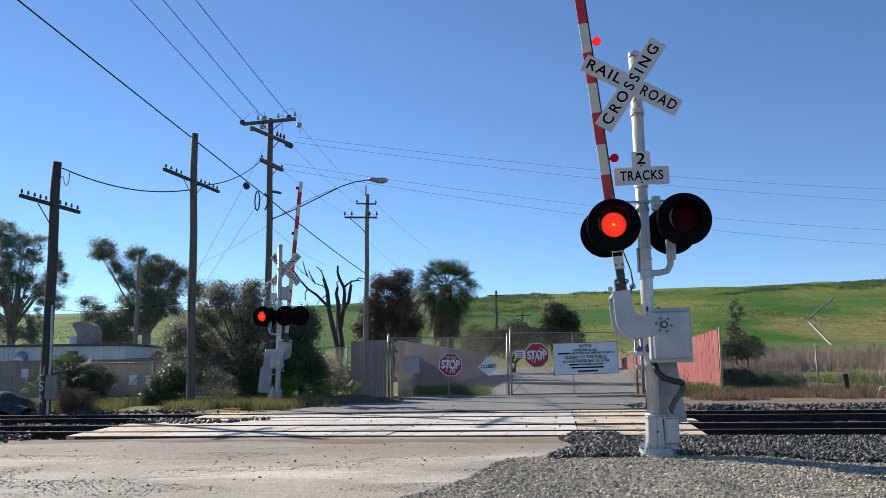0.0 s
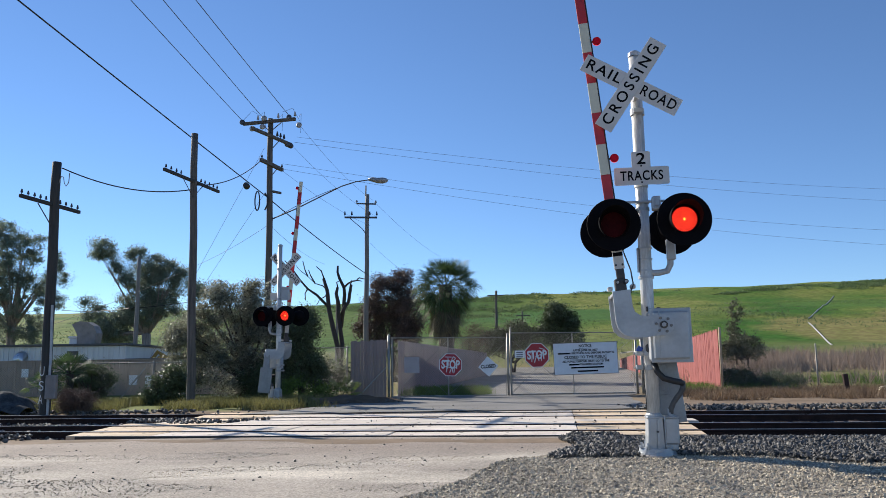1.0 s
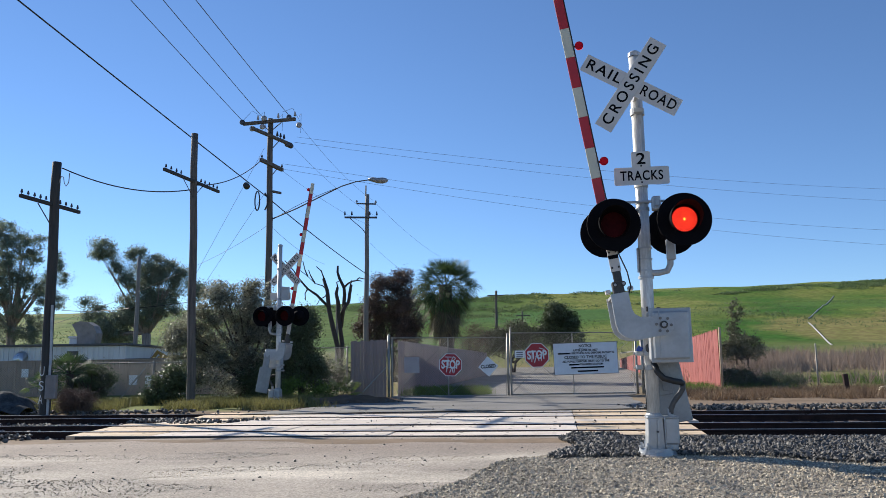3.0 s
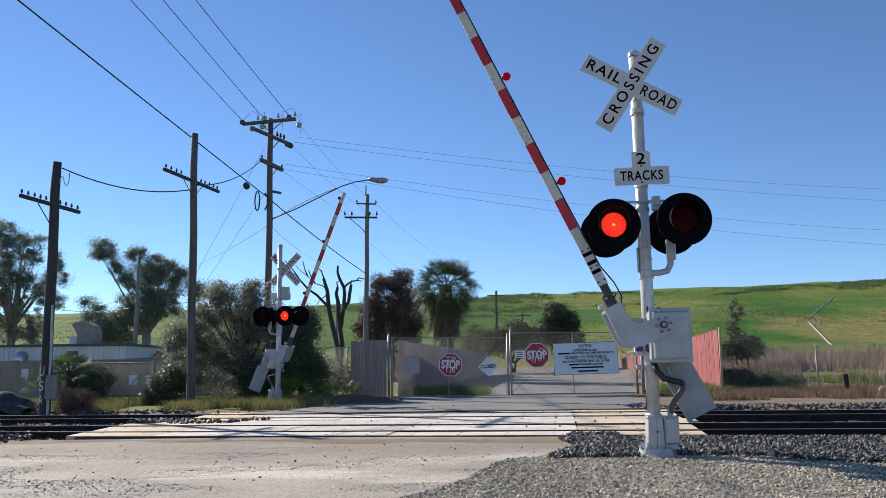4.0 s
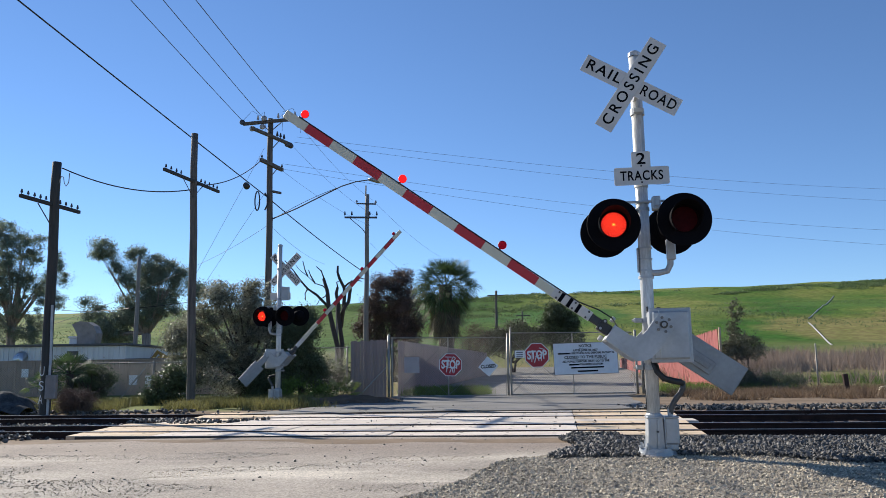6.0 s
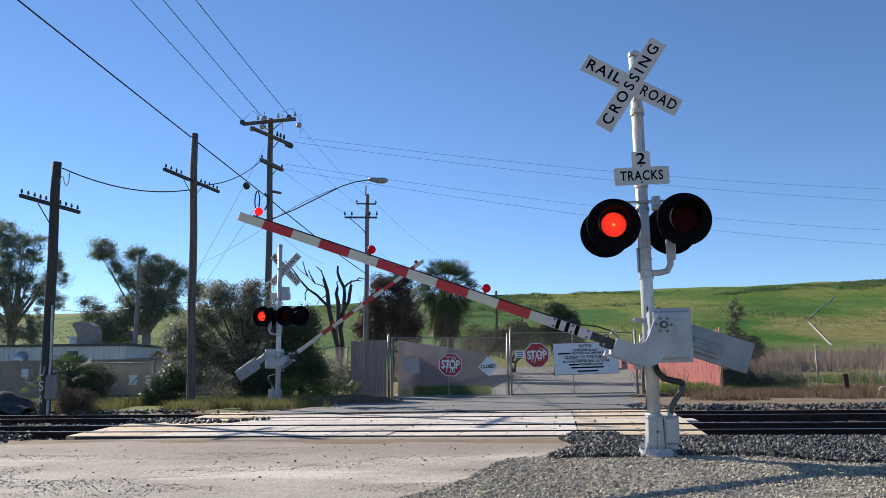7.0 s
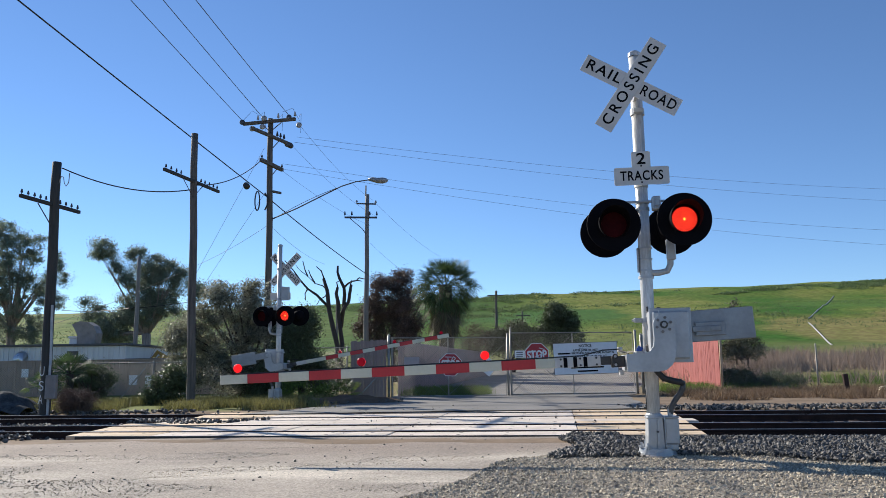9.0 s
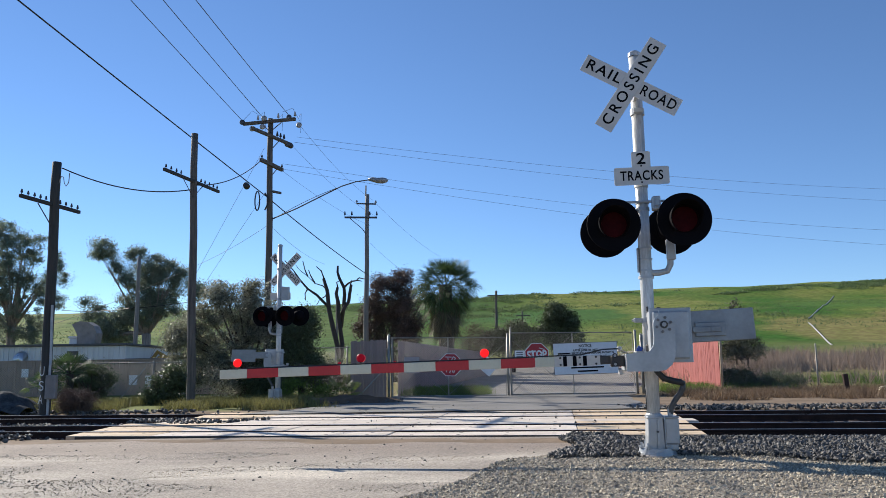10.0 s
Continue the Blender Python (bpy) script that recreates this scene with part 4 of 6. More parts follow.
# street light
lamp_arm = part("street_light_arm", Geo().tube([(0.1, -0.05, 7.45), (1.2, -0.1, 7.9), (2.3, -0.2, 8.42), (3.1, -0.3, 8.78), (3.7, -0.35, 8.95), (4.3, -0.4, 9.02)], [0.028, 0.028, 0.027, 0.026, 0.025, 0.025], 10), M_WIRE, p3, "curved steel street light arm", smooth=True)
head = Geo()
sect = [(0.0, 0.06, 0.05), (0.15, 0.10, 0.09), (0.4, 0.16, 0.12), (0.62, 0.17, 0.13), (0.78, 0.10, 0.09), (0.84, 0.03, 0.03)]
for x, wy, wz in sect:
    head.v += [(4.25 + x, -0.4 + wy * math.cos(k * math.tau / 14), 9.03 + wz * math.sin(k * math.tau / 14) - 0.05 * (x > 0.3)) for k in range(14)]
head.f = [(i * 14 + k, i * 14 + (k + 1) % 14, (i + 1) * 14 + (k + 1) % 14, (i + 1) * 14 + k) for i in range(len(sect) - 1) for k in range(14)] + [tuple(range(13, -1, -1)), tuple(range(70, 84))]
head.m = [0] * len(head.f)
lh = part("lamp_head", head, M_PLATE, lamp_arm, "grey cobra-head street lamp", smooth=True)
part("splice_drum", Geo().tube([(-0.86, -1.0, 8.74), (-0.84, -0.96, 8.735), (-0.82, -0.80, 8.70), (-0.81, -0.76, 8.69)], [0.11, 0.135, 0.135, 0.11], 14), M_CABLE, p3, "black cable splice enclosure")
part("cable_loop", Geo().tube([(-0.45 + 0.10 * math.cos(k * 0.5), -0.5, 8.15 + 0.42 * math.sin(k * 0.5)) for k in range(14)], 0.03, 6), M_CABLE, p3, "coil of black cable")
part("cable_bundle", Geo().tube([(-0.2, -0.2, 8.55), (-0.05, -0.25, 8.3), (-0.1, -0.22, 8.0), (-0.2, -0.2, 7.8)], 0.035, 6), M_CABLE, p3)
# pole farther along
p4, _ = leaning_pole("power_pole", (-5.0, 50.0, 0.4), (-4.89, 50.0, 12.4), 0.17, 0.13, M_WOOD_GREY, "grey wooden power pole with cross arm in front of trees")
a = arm_with_pins(p4, (-0.3, -0.15, 10.45), (1, 0.1, 0), 2.1, (-0.98, -0.55, 0.55, 0.98), 0.07, 0.26, 0.10, M_DARKMETAL, M_GLASS_INS)
a = arm_with_pins(p4, (0.05, -0.15, 11.35), (1, 0.2, 0), 1.3, (-0.95, 0.95), 0.09, 0.14, 0.08, M_DARKMETAL, M_PORCELAIN)
part("arm_brace", Geo().tube([(-1.0, -0.15, 10.4), (-0.2, -0.15, 9.7), (0.0, -0.15, 9.4)], 0.025, 6), M_DARKMETAL, p4)
part("top_pin", Geo().tube([(0.0, 0, 11.9), (0.02, 0, 12.6)], 0.05, 8), M_PORCELAIN, p4)
for name, b, t, r, mm, lab in (("utility_pole", (5.26, 80, 2.0), (5.38, 80, 8.9), 0.16, M_WOOD, "brown wooden pole beyond the gate"), ("utility_pole", (-19.65, 50, 0.3), (-19.6, 50, 8.5), 0.15, M_WOOD_GREY, "plain grey pole behind the building"), ("utility_pole", (9.2, 92, 4.0), (9.2, 92, 7.6), 0.12, M_WOOD, "small distant pole on the slope"), ("utility_pole", (-24.0, 88, 4.0), (-24.0, 88, 8.2), 0.12, M_WOOD, "small distant pole on the slope"), ("utility_pole", (-6.6, 48, 0.3), (-6.55, 48, 6.0), 0.08, M_WOOD_GREY, "thin grey pole beside a bare tree")):
    q, _ = leaning_pole(name, b, t, r, r * 0.75, mm, lab)
    if b[1] >= 80:
        part("cross_arm", Geo().box((0.05, -0.1, t[2] - b[2] - 0.5), (1.7, 0.12, 0.12), None, 0.01), M_WOOD, q)

WIRES = (
    ((-13.11, 5.32, 11.99), (-7.59, 32.9, 8.53), 0.04, 0.021, "c"),
    ((-7.64, 33.1, 8.58), (-1.15, 62.0, 5.73), 0.5, 0.023, "c"),
    ((-10.63, 15.82, 13.51), (-8.62, 32.6, 11.83), 0.04, 0.013, "w"),
    ((-9.76, 16.51, 13.73), (-7.81, 32.8, 12.06), 0.04, 0.013, "w"),
    ((-8.71, 16.25, 13.54), (-6.7, 33.0, 12.19), 0.04, 0.013, "w"),
    ((-10.23, 20.5, 6.57), (-7.98, 24.5, 6.88), 0.3, 0.018, "c"),
    ((-7.89, 24.6, 7.04), (-7.84, 33.0, 10.14), 0.3, 0.018, "c"),
    ((-6.31, 33.0, 11.16), (33.84, 50.0, 12.05), 0.5, 0.006, "w"),
    ((-6.43, 33.0, 10.93), (33.75, 50.0, 11.23), 0.5, 0.006, "w"),
    ((-6.91, 33.0, 9.97), (33.52, 50.0, 9.29), 0.6, 0.006, "w"),
    ((-6.83, 33.0, 9.72), (33.4, 50.0, 8.25), 0.6, 0.006, "w"),
    ((-6.32, 33.0, 11.87), (-4.52, 50.0, 12.0), 0.3, 0.006, "w"),
    ((-6.7, 34.0, 11.07), (-4.23, 50.0, 10.87), 0.3, 0.006, "w"),
    ((-7.01, 33.5, 9.78), (-4.71, 50.0, 10.32), 0.2, 0.006, "w"),
    ((-4.34, 50.0, 11.81), (-0.23, 75.0, 11.78), 0.3, 0.008, "w"),
    ((-4.71, 50.0, 9.2), (-2.71, 75.0, 9.89), 0.3, 0.008, "w"),
    ((-7.71, 33.0, 10.69), (-9.39, 30.0, 5.16), 0, 0.007, "w"),
    ((-7.62, 33.0, 8.73), (-9.45, 31.0, 4.66), 0, 0.007, "w"),
    ((-7.54, 33.0, 7.24), (-12.6, 40.0, 6.59), 0.1, 0.008, "w"),
    ((-12.6, 40.0, 6.59), (-33.91, 60.0, 3.83), 0.4, 0.01, "w"),
    ((-7.25, 33.0, 7.11), (-7.32, 48.0, 7.57), 0.2, 0.006, "w"),
    ((-7.26, 33.0, 7.53), (-4.33, 33.0, 8.93), -0.1, 0.012, "w"),
    ((-30.72, 62.0, 6.18), (-20.58, 52.0, 5.39), 0.2, 0.02, "c"),
    ((-20.28, 52.0, 5.38), (-13.28, 60.0, 7.86), 0.3, 0.02, "c"),
)


def build_wires():
    for p, q, sag, r, kind in WIRES:
        p, q = Vector(p), Vector(q)
        if sag == 0:
            q = p + (q - p) * 1.9
            q.z = max(q.z, 0.1)
        n = 16
        pts = [p.lerp(q, i / n) - Vector((0, 0, sag * 4 * (i / n) * (1 - i / n))) for i in range(n + 1)]
        ob = part("overhead_wire", Geo().tube([v - p for v in pts], r, 8), M_CABLE if kind == "c" else M_WIRE, smooth=True, at_pose=Matrix.Translation(p))
        tagged(ob, "black overhead cable strung between poles" if kind == "c" else "thin grey overhead wire strung from the poles", "wire", "overhead wires")


build_wires()


# ---- fences, gate and signs ----
def chain_mesh(w, h, sp=0.06, r=0.0027):
    """Diamond wire netting from (0, 0) to (w, h) in x and z."""
    g = Geo()
    k = sp * math.sqrt(2)
    for s in (1, -1):
        c = -h if s == 1 else 0.0
        end = w if s == 1 else w + h
        while c < end:
            # line x = c + s * z
            lo = max(0.0, (0 - c) / s if s == 1 else (c - w))
            hi = min(h, (w - c) if s == 1 else c)
            if hi - lo > 0.02:
                a, b = (c + s * lo, 0.004 * s, lo), (c + s * hi, 0.004 * s, hi)
                g.tube([a, b], r, 3, 0, False)
            c += k
    return g


def fence_run(name, x0, y0, x1, y1, z0, h, posts, label, rail=True, group="chain link fences"):
    d = Vector((x1 - x0, y1 - y0, 0))
    m = Matrix.Translation((x0, y0, z0)) @ Matrix.Rotation(math.atan2(d.y, d.x), 4, "Z")
    f = thing(name, m, label, "fence", group)
    part("netting", chain_mesh(d.length, h), M_CHAIN, f, "rusty chain link netting")
    for u in posts:
        part("post", Geo().tube([(u, 0.03, -0.25), (u + random.uniform(-0.03, 0.03), 0.03, h + 0.06)], 0.03, 10), M_FENCEPOST, f, smooth=True)
    if rail:
        part("top_rail", Geo().tube([(0, 0.02, h), (d.length, 0.02, h)], 0.02, 8), M_FENCEPOST, f)
    return f


def slat_fence(name, x0, y0, x1, y1, z0, h0, h1, material, label, width=0.12, behind=0.045):
    """Upright slats on two rails between two ends."""
    d = Vector((x1 - x0, y1 - y0, 0))
    m = Matrix.Translation((x0, y0, z0)) @ Matrix.Rotation(math.atan2(d.y, d.x), 4, "Z")
    f = thing(name, m, label, "fence", "slatted fences")
    n = int(d.length / width)
    cache = {}
    for i in range(n):
        hh = round(h0 + (h1 - h0) * i / n + 0.02 * math.sin(i * 2.3), 2)
        if hh not in cache:
            cache[hh] = Geo().box((0, 0, hh / 2), (width * 0.97, 0.02, hh), None, 0.005).mesh("slat", [material])
        part("slat", cache[hh], None, f, at_pose=pose((i + 0.5) * width, random.uniform(-0.005, 0.005), random.uniform(-0.02, 0.0), random.uniform(-0.2, 0.2), random.uniform(-0.15, 0.15), random.uniform(-1, 1)))
    for z in (0.35, 0.85):
        part("rail", Geo().box((d.length / 2, behind, h0 * z), (d.length, 0.05, 0.08)), M_FENCEPOST, f)
    return f


slat_fence("pink_fence", -3.46, 29.05, -2.12, 29.05, 0.05, 2.08, 2.12, M_PINKSLAT, "faded pinkish slatted fence panel beside the gate")
brace_pole = thing("brace_pole", Matrix.Translation((-2.2, 28.95, 0.1)), "leaning grey pipe braced against the fence", "pipe")
part("pipe", Geo().tube([(0.05, 0, 1.05), (-0.95, -0.35, 0.0)], 0.025, 8), M_FENCEPOST, brace_pole)
slat_fence("pink_fence", -1.75, 29.6, 3.1, 58, 0.1, 2.05, 2.1, M_PINKSLAT, "faded pinkish slatted fence along the yard road", 0.16)
slat_fence("red_fence", 10.15, 29.25, 13.3, 60, 0.1, 2.28, 1.5, M_REDSLAT, "weathered red slatted fence along the yard road", 0.15, -0.045)
corner = thing("fence_post", Matrix.Translation((10.15, 29.1, 0.05)), "pale rusty corner post of the red fence", "post")
part("post", Geo().tube([(0, 0, -0.2), (0.03, 0, 2.38)], 0.045, 10), mat("rusty_cream_post", (0.52, 0.38, 0.26), (0.36, 0.22, 0.13), 6, 40, 0.8), corner, smooth=True)


def gate_leaf(x0, x1, z0, h, label, mid):
    w = x1 - x0
    g = thing("chain_link_gate", Matrix.Translation((x0, 29.0, z0)), label, "gate", "gate leaves")
    part("netting", chain_mesh(w, h - 0.06), M_CHAIN, g, "rusty chain link netting")
    part("gate_frame", Geo().tube([(0.03, 0, 0.03), (0.03, 0, h), (w - 0.03, 0, h - 0.04), (w - 0.03, 0, 0.03), (0.03, 0, 0.03)], 0.024, 8), M_FENCEPOST, g)
    part("middle_post", Geo().tube([(mid, 0, 0.0), (mid, 0, h)], 0.022, 8), M_FENCEPOST, g)
    part("tie_rod", Geo().tube([(0.05, 0.02, 0.1), (mid, 0.02, h - 0.1)], 0.008, 5), M_FENCEPOST, g)
    part("tie_rod", Geo().tube([(mid, 0.02, 0.05), (0.1, 0.02, h - 0.3)], 0.008, 5), M_FENCEPOST, g)
    part("tie_rod", Geo().tube([(mid, 0.02, 0.05), (w - 0.1, 0.02, h - 0.3)], 0.008, 5), M_FENCEPOST, g)
    return g


gate_leaf(-1.95, 2.27, 0.06, 2.16, "chain link gate leaf on galvanised pipe frame", 2.08)
gate_leaf(2.40, 6.95, 0.08, 2.26, "taller chain link gate leaf on galvanised pipe frame", 2.3)
for x, h, r in ((-2.05, 2.3, 0.055), (-1.93, 2.2, 0.04), (2.32, 2.3, 0.04), (2.43, 2.5, 0.035), (7.03, 2.35, 0.045), (7.25, 2.2, 0.06)):
    gp = thing("gate_post", Matrix.Translation((x, 29.03, 0.0)), "grey steel gate post with rust stains", "post", "gate posts")
    part("post", Geo().tube([(0, 0, -0.2), (0, 0, h)], r, 12), M_FENCEPOST, gp, smooth=True)
    part("post_cap", Geo().lathe([(r * 1.05, h - 0.01), (r * 1.05, h + 0.02), (r * 0.5, h + 0.05), (0, h + 0.055)], None, 12), M_FENCEPOST, gp)

OCT = [(math.cos(radians(22.5 + 45 * i)), math.sin(radians(22.5 + 45 * i))) for i in range(8)]


def scribble(parent, strokes, y, w=0.028):
    for s in strokes:
        g = Geo()
        for (a, b), (c, d) in zip(s, s[1:]):
            v = Vector((c - a, 0, d - b))
            g.box(((a + c) / 2, y, (b + d) / 2), (v.length + w, 0.002, w), Matrix.Rotation(-math.atan2(d - b, c - a), 4, "Y"))
        part("paint_stroke", g, M_SIGNWHITE, parent, "white spray paint scribble")


def stop_sign(x, z, size, strokes, lean):
    s = thing("stop_sign", pose(x, 28.93, z, 0, lean, 0), "red octagonal stop sign with white spray paint scribbles", "sign", "stop signs")
    r = size / 2 / math.cos(radians(22.5))
    part("border", Geo().prism([(r * a, r * b) for a, b in OCT], 0.0, 0.006), M_SIGNWHITE, s)
    part("face", Geo().prism([(r * 0.94 * a, r * 0.94 * b) for a, b in OCT], -0.004, 0.002), M_STOPRED, s)
    words("lettering", "STOP", 0.42, M_SIGNWHITE, s, Matrix.Translation((0, -0.007, 0)), size * 0.82, 0.0015, 0.014)
    scribble(s, strokes, -0.012)


stop_sign(0.21, 1.21, 0.82, (((-0.2, 0.28), (0.02, 0.28)), ((-0.1, 0.28), (-0.08, -0.02)), ((0.05, 0.2), (0.1, 0.3), (0.18, 0.24), (0.08, 0.12), (0.16, 0.06)), ((-0.2, -0.06), (0.0, -0.1)), ((-0.12, -0.08), (-0.14, -0.26)), ((-0.02, -0.28), (0.05, -0.08), (0.1, -0.28)), ((0.14, -0.26), (0.14, -0.08), (0.22, -0.12))), 2)
stop_sign(3.38, 1.51, 0.88, (((-0.3, 0.12), (-0.1, 0.16)), ((-0.16, 0.18), (-0.2, -0.22)), ((-0.1, -0.25), (0.02, 0.1), (0.06, -0.2)), ((0.1, 0.26), (0.28, 0.2), (0.14, 0.0), (0.16, -0.2)), ((-0.05, -0.05), (0.2, 0.05))), -2)
s = thing("closed_sign", pose(1.59, 28.93, 1.13, 0, -4, 0), "white diamond sign reading closed", "sign")
part("plate", Geo().prism([(0.37, 0), (0, 0.37), (-0.37, 0), (0, -0.37)], 0, 0.006), M_SIGNWHITE, s)
words("lettering", "CLOSED", 0.17, M_LETTER, s, Matrix.Translation((0, -0.004, 0)), 0.54, 0.0015, 0.006)
s = thing("blank_sign", pose(-1.2, 28.93, 1.22), "blank weathered white sheet wired to the gate", "sign")
part("plate", Geo().box((0, 0, 0), (0.55, 0.008, 0.58), None, 0.002), mat("weathered_sheet", (0.46, 0.41, 0.40), (0.38, 0.33, 0.32), 3, 30, 0.7), s)
s = thing("small_sign", pose(2.75, 28.93, 1.56), "small white rectangular notice wired to the gate", "sign")
part("plate", Geo().box((0, 0, 0), (0.36, 0.008, 0.26), None, 0.002), M_SIGNWHITE, s)
for z in (0.06, -0.02, -0.08):
    part("text_bar", Geo().box((0, -0.006, z), (0.24, 0.003, 0.025)), M_GLASS_INS, s)
s = thing("notice_board", pose(5.16, 28.92, 1.375, 0, -1.2, 0), "large white notice board with black lettering on the gate", "sign")
part("board", Geo().box((0, 0, 0), (2.34, 0.02, 1.14), None, 0.004), M_BLUEISH, s)
part("board_edge", Geo().tube([(-1.17, -0.008, -0.57), (1.17, -0.008, -0.57), (1.17, -0.008, 0.57), (-1.17, -0.008, 0.57), (-1.17, -0.008, -0.57)], 0.012, 4), M_DARKMETAL, s)
for text, z, size, w, line in (("NOTICE", 0.45, 0.14, 0.46, 1), ("AFTER JUNE 30, 2007", 0.29, 0.10, 0.92, 0), ("RECYCLING AND DISPOSAL FACILITY IS", 0.19, 0.10, 1.55, 0), ("CLOSED TO THE PUBLIC", 0.045, 0.14, 1.56, 1), ("ALL PUBLIC DISPOSAL MUST GO TO THE", -0.11, 0.10, 1.72, 0), ("TRANSFER STATION", -0.22, 0.10, 0.84, 0)):
    off = 0.27 if text.startswith("REC") else (0.2 if text.startswith("TRANSFER") else 0.0)
    words("lettering", text, size, M_LETTER, s, Matrix.Translation((off, -0.013, z)), w, 0.001, 0.004)
    if line:
        part("underline", Geo().box((0, -0.013, z - 0.085), (w, 0.003, 0.012)), M_LETTER, s)
for x, z, w in ((-0.78, 0.19, 0.46), (-0.43, -0.22, 0.38), (0.05, -0.33, 1.2), (0.05, -0.46, 0.74)):
    part("text_bar", Geo().box((x, -0.013, z), (w, 0.003, 0.055)), M_LETTER, s)

# chain link runs beside the gate
fence_run("chain_link_fence", 10.3, 29.05, 34.0, 29.05, 0.05, 1.68, (3.35, 6.6, 9.9, 13.2, 16.5, 20.0, 23.5), "rusty chain link fence before a weedy field", False)
f = fence_run("chain_link_fence", -13.4, 27.2, -9.05, 27.2, -0.05, 1.48, (0.0, 3.4, 4.3), "chain link fence on the grassy verge")
part("brace", Geo().tube([(3.1, -0.02, 1.3), (2.2, -0.35, 0.0)], 0.025, 8), M_FENCEPOST, f, "leaning pipe brace")
part("red_tag", Geo().box((0.05, -0.04, 0.85), (0.22, 0.01, 0.2), None, 0.003), M_STOPRED, f)
fence_run("chain_link_fence", -22, 27.2, -13.5, 27.2, -0.05, 1.4, (0.0, 2.7, 5.5, 8.4), "chain link fence on the grassy verge", False)
fence_run("chain_link_fence", -9.0, 29.4, -3.5, 29.1, 0.0, 1.9, (2.7, 5.4), "chain link fence grown over by bushes")

stub = thing("stub_post", pose(13.45, 26.6, 0.0, 0, -3, 0), "dark rusted steel stub post in the weeds", "post")
part("post", Geo().box((0, 0, 0.32), (0.16, 0.10, 0.76), None, 0.012), M_RUST, stub)
rock = thing("boulder", pose(15.2, 27.4, 0.1), "pale grey boulder in the weeds", "rock")
bm = bmesh.new()
bmesh.ops.create_icosphere(bm, subdivisions=2, radius=0.3)
for v in bm.verts:
    v.co *= 1 + 0.25 * noise.noise(v.co * 4)
    v.co.z *= 0.6
bm.verts.index_update()
part("stone", Geo().add([v.co for v in bm.verts], [[v.index for v in f.verts] for f in bm.faces]), M_GRAVEL, rock)
bm.free()

# ---- left side: wall, building, yard things ----
wall = thing("yard_wall", Matrix.Translation((-32, 34, 0.0)), "tan panelled wall around the yard", "wall")
pan = Geo().box((0, 0, 0.82), (0.79, 0.06, 1.66), None, 0.012)
for k in (-0.26, 0, 0.26):
    pan.box((k, -0.035, 0.82), (0.05, 0.02, 1.62), None, 0.006)
pan = pan.mesh("panel", [M_TANWALL])
for i in range(30):
    part("panel", pan, None, wall, at_pose=pose(i * 0.8 + 0.4, 0, random.uniform(-0.02, 0.02), 0, 0, random.uniform(-0.5, 0.5)))
part("coping", Geo().box((12, 0, 1.66), (24, 0.10, 0.05), None, 0.01), M_TANWALL, wall)
for x, z, w, h in ((-13.35, 0.79, 0.36, 0.42), (-12.7, 0.74, 0.26, 0.46), (-12.15, 0.8, 0.34, 0.36), (-18.0, 1.15, 0.3, 0.36)):
    s = thing("poster", pose(x, 33.93, z), "faded white paper notice on the wall", "sign", "posters")
    part("sheet", Geo().box((0, 0, 0), (w, 0.006, h), None, 0.002), M_BLUEISH, s)

bld = thing("metal_building", Matrix.Translation((-45, 48, 0.3)), "low white corrugated metal building with roof duct", "building")
part("wall", Geo().box((12.8, 5, 1.23), (25.6, 10, 2.46)), M_BUILDING, bld)
rib = Geo().box((0, -0.02, 1.22), (0.09, 0.07, 2.42), None, 0.012).mesh("wall_rib", [M_BUILDING])
for i in range(80):
    part("wall_rib", rib, None, bld, at_pose=pose(0.2 + i * 0.32, 0, 0))
part("roof", Geo().box((12.8, 5, 2.53), (25.9, 10.4, 0.14), None, 0.02), M_ROOFEDGE, bld, "flat roof with dark edge")
w = part("window", Geo().box((22.38, -0.06, 1.72), (0.62, 0.05, 0.9), None, 0.01), M_ROOFEDGE, bld, "dark window opening")
part("pane", Geo().box((22.38, -0.09, 1.72), (0.5, 0.01, 0.78)), mat("dark_glass", (0.02, 0.025, 0.03), (0.03, 0.03, 0.035), 2, 10, 0.12), w)
duct = Geo()
duct.prism([(22.1, 2.6), (23.2, 2.6), (23.3, 3.3), (23.1, 3.75), (22.7, 4.0), (22.2, 4.05), (21.75, 3.85), (22.1, 3.2)], 1.0, 1.9)
part("roof_duct", duct, M_DUCT, bld, "large curved rusty roof duct")
part("roof_vent", Geo().box((21.9, 1.5, 2.8), (0.7, 0.7, 0.4), None, 0.05).box((21.9, 1.5, 3.05), (0.85, 0.85, 0.12), None, 0.04), M_BUILDING, bld)
vent = Geo()
for i in range(7):
    a = radians(i * 15)
    c = Vector((19.35, -0.1 - 0.9 * math.sin(a) * 0.6, 1.55 + 0.35 * math.cos(a)))
    vent.v += [c + Vector((0.33 * math.cos(k * math.tau / 14), 0.0, 0.30 * math.sin(k * math.tau / 14) * math.cos(a * 0.5))) for k in range(14)]
vent.f = [(i * 14 + k, i * 14 + (k + 1) % 14, (i + 1) * 14 + (k + 1) % 14, (i + 1) * 14 + k) for i in range(6) for k in range(14)] + [tuple(range(13, -1, -1)), tuple(range(84, 98))]
vent.m = [0] * len(vent.f)
part("wall_vent", vent, M_STEEL, bld, "shiny steel vent hood", smooth=True)
box = thing("storage_container", Matrix.Translation((-16.9, 42, 0.3)), "tan steel container behind the wall", "container")
part("shell", Geo().box((1.0, 1.2, 0.75), (2.1, 2.4, 1.5), None, 0.03), M_TANWALL, box)
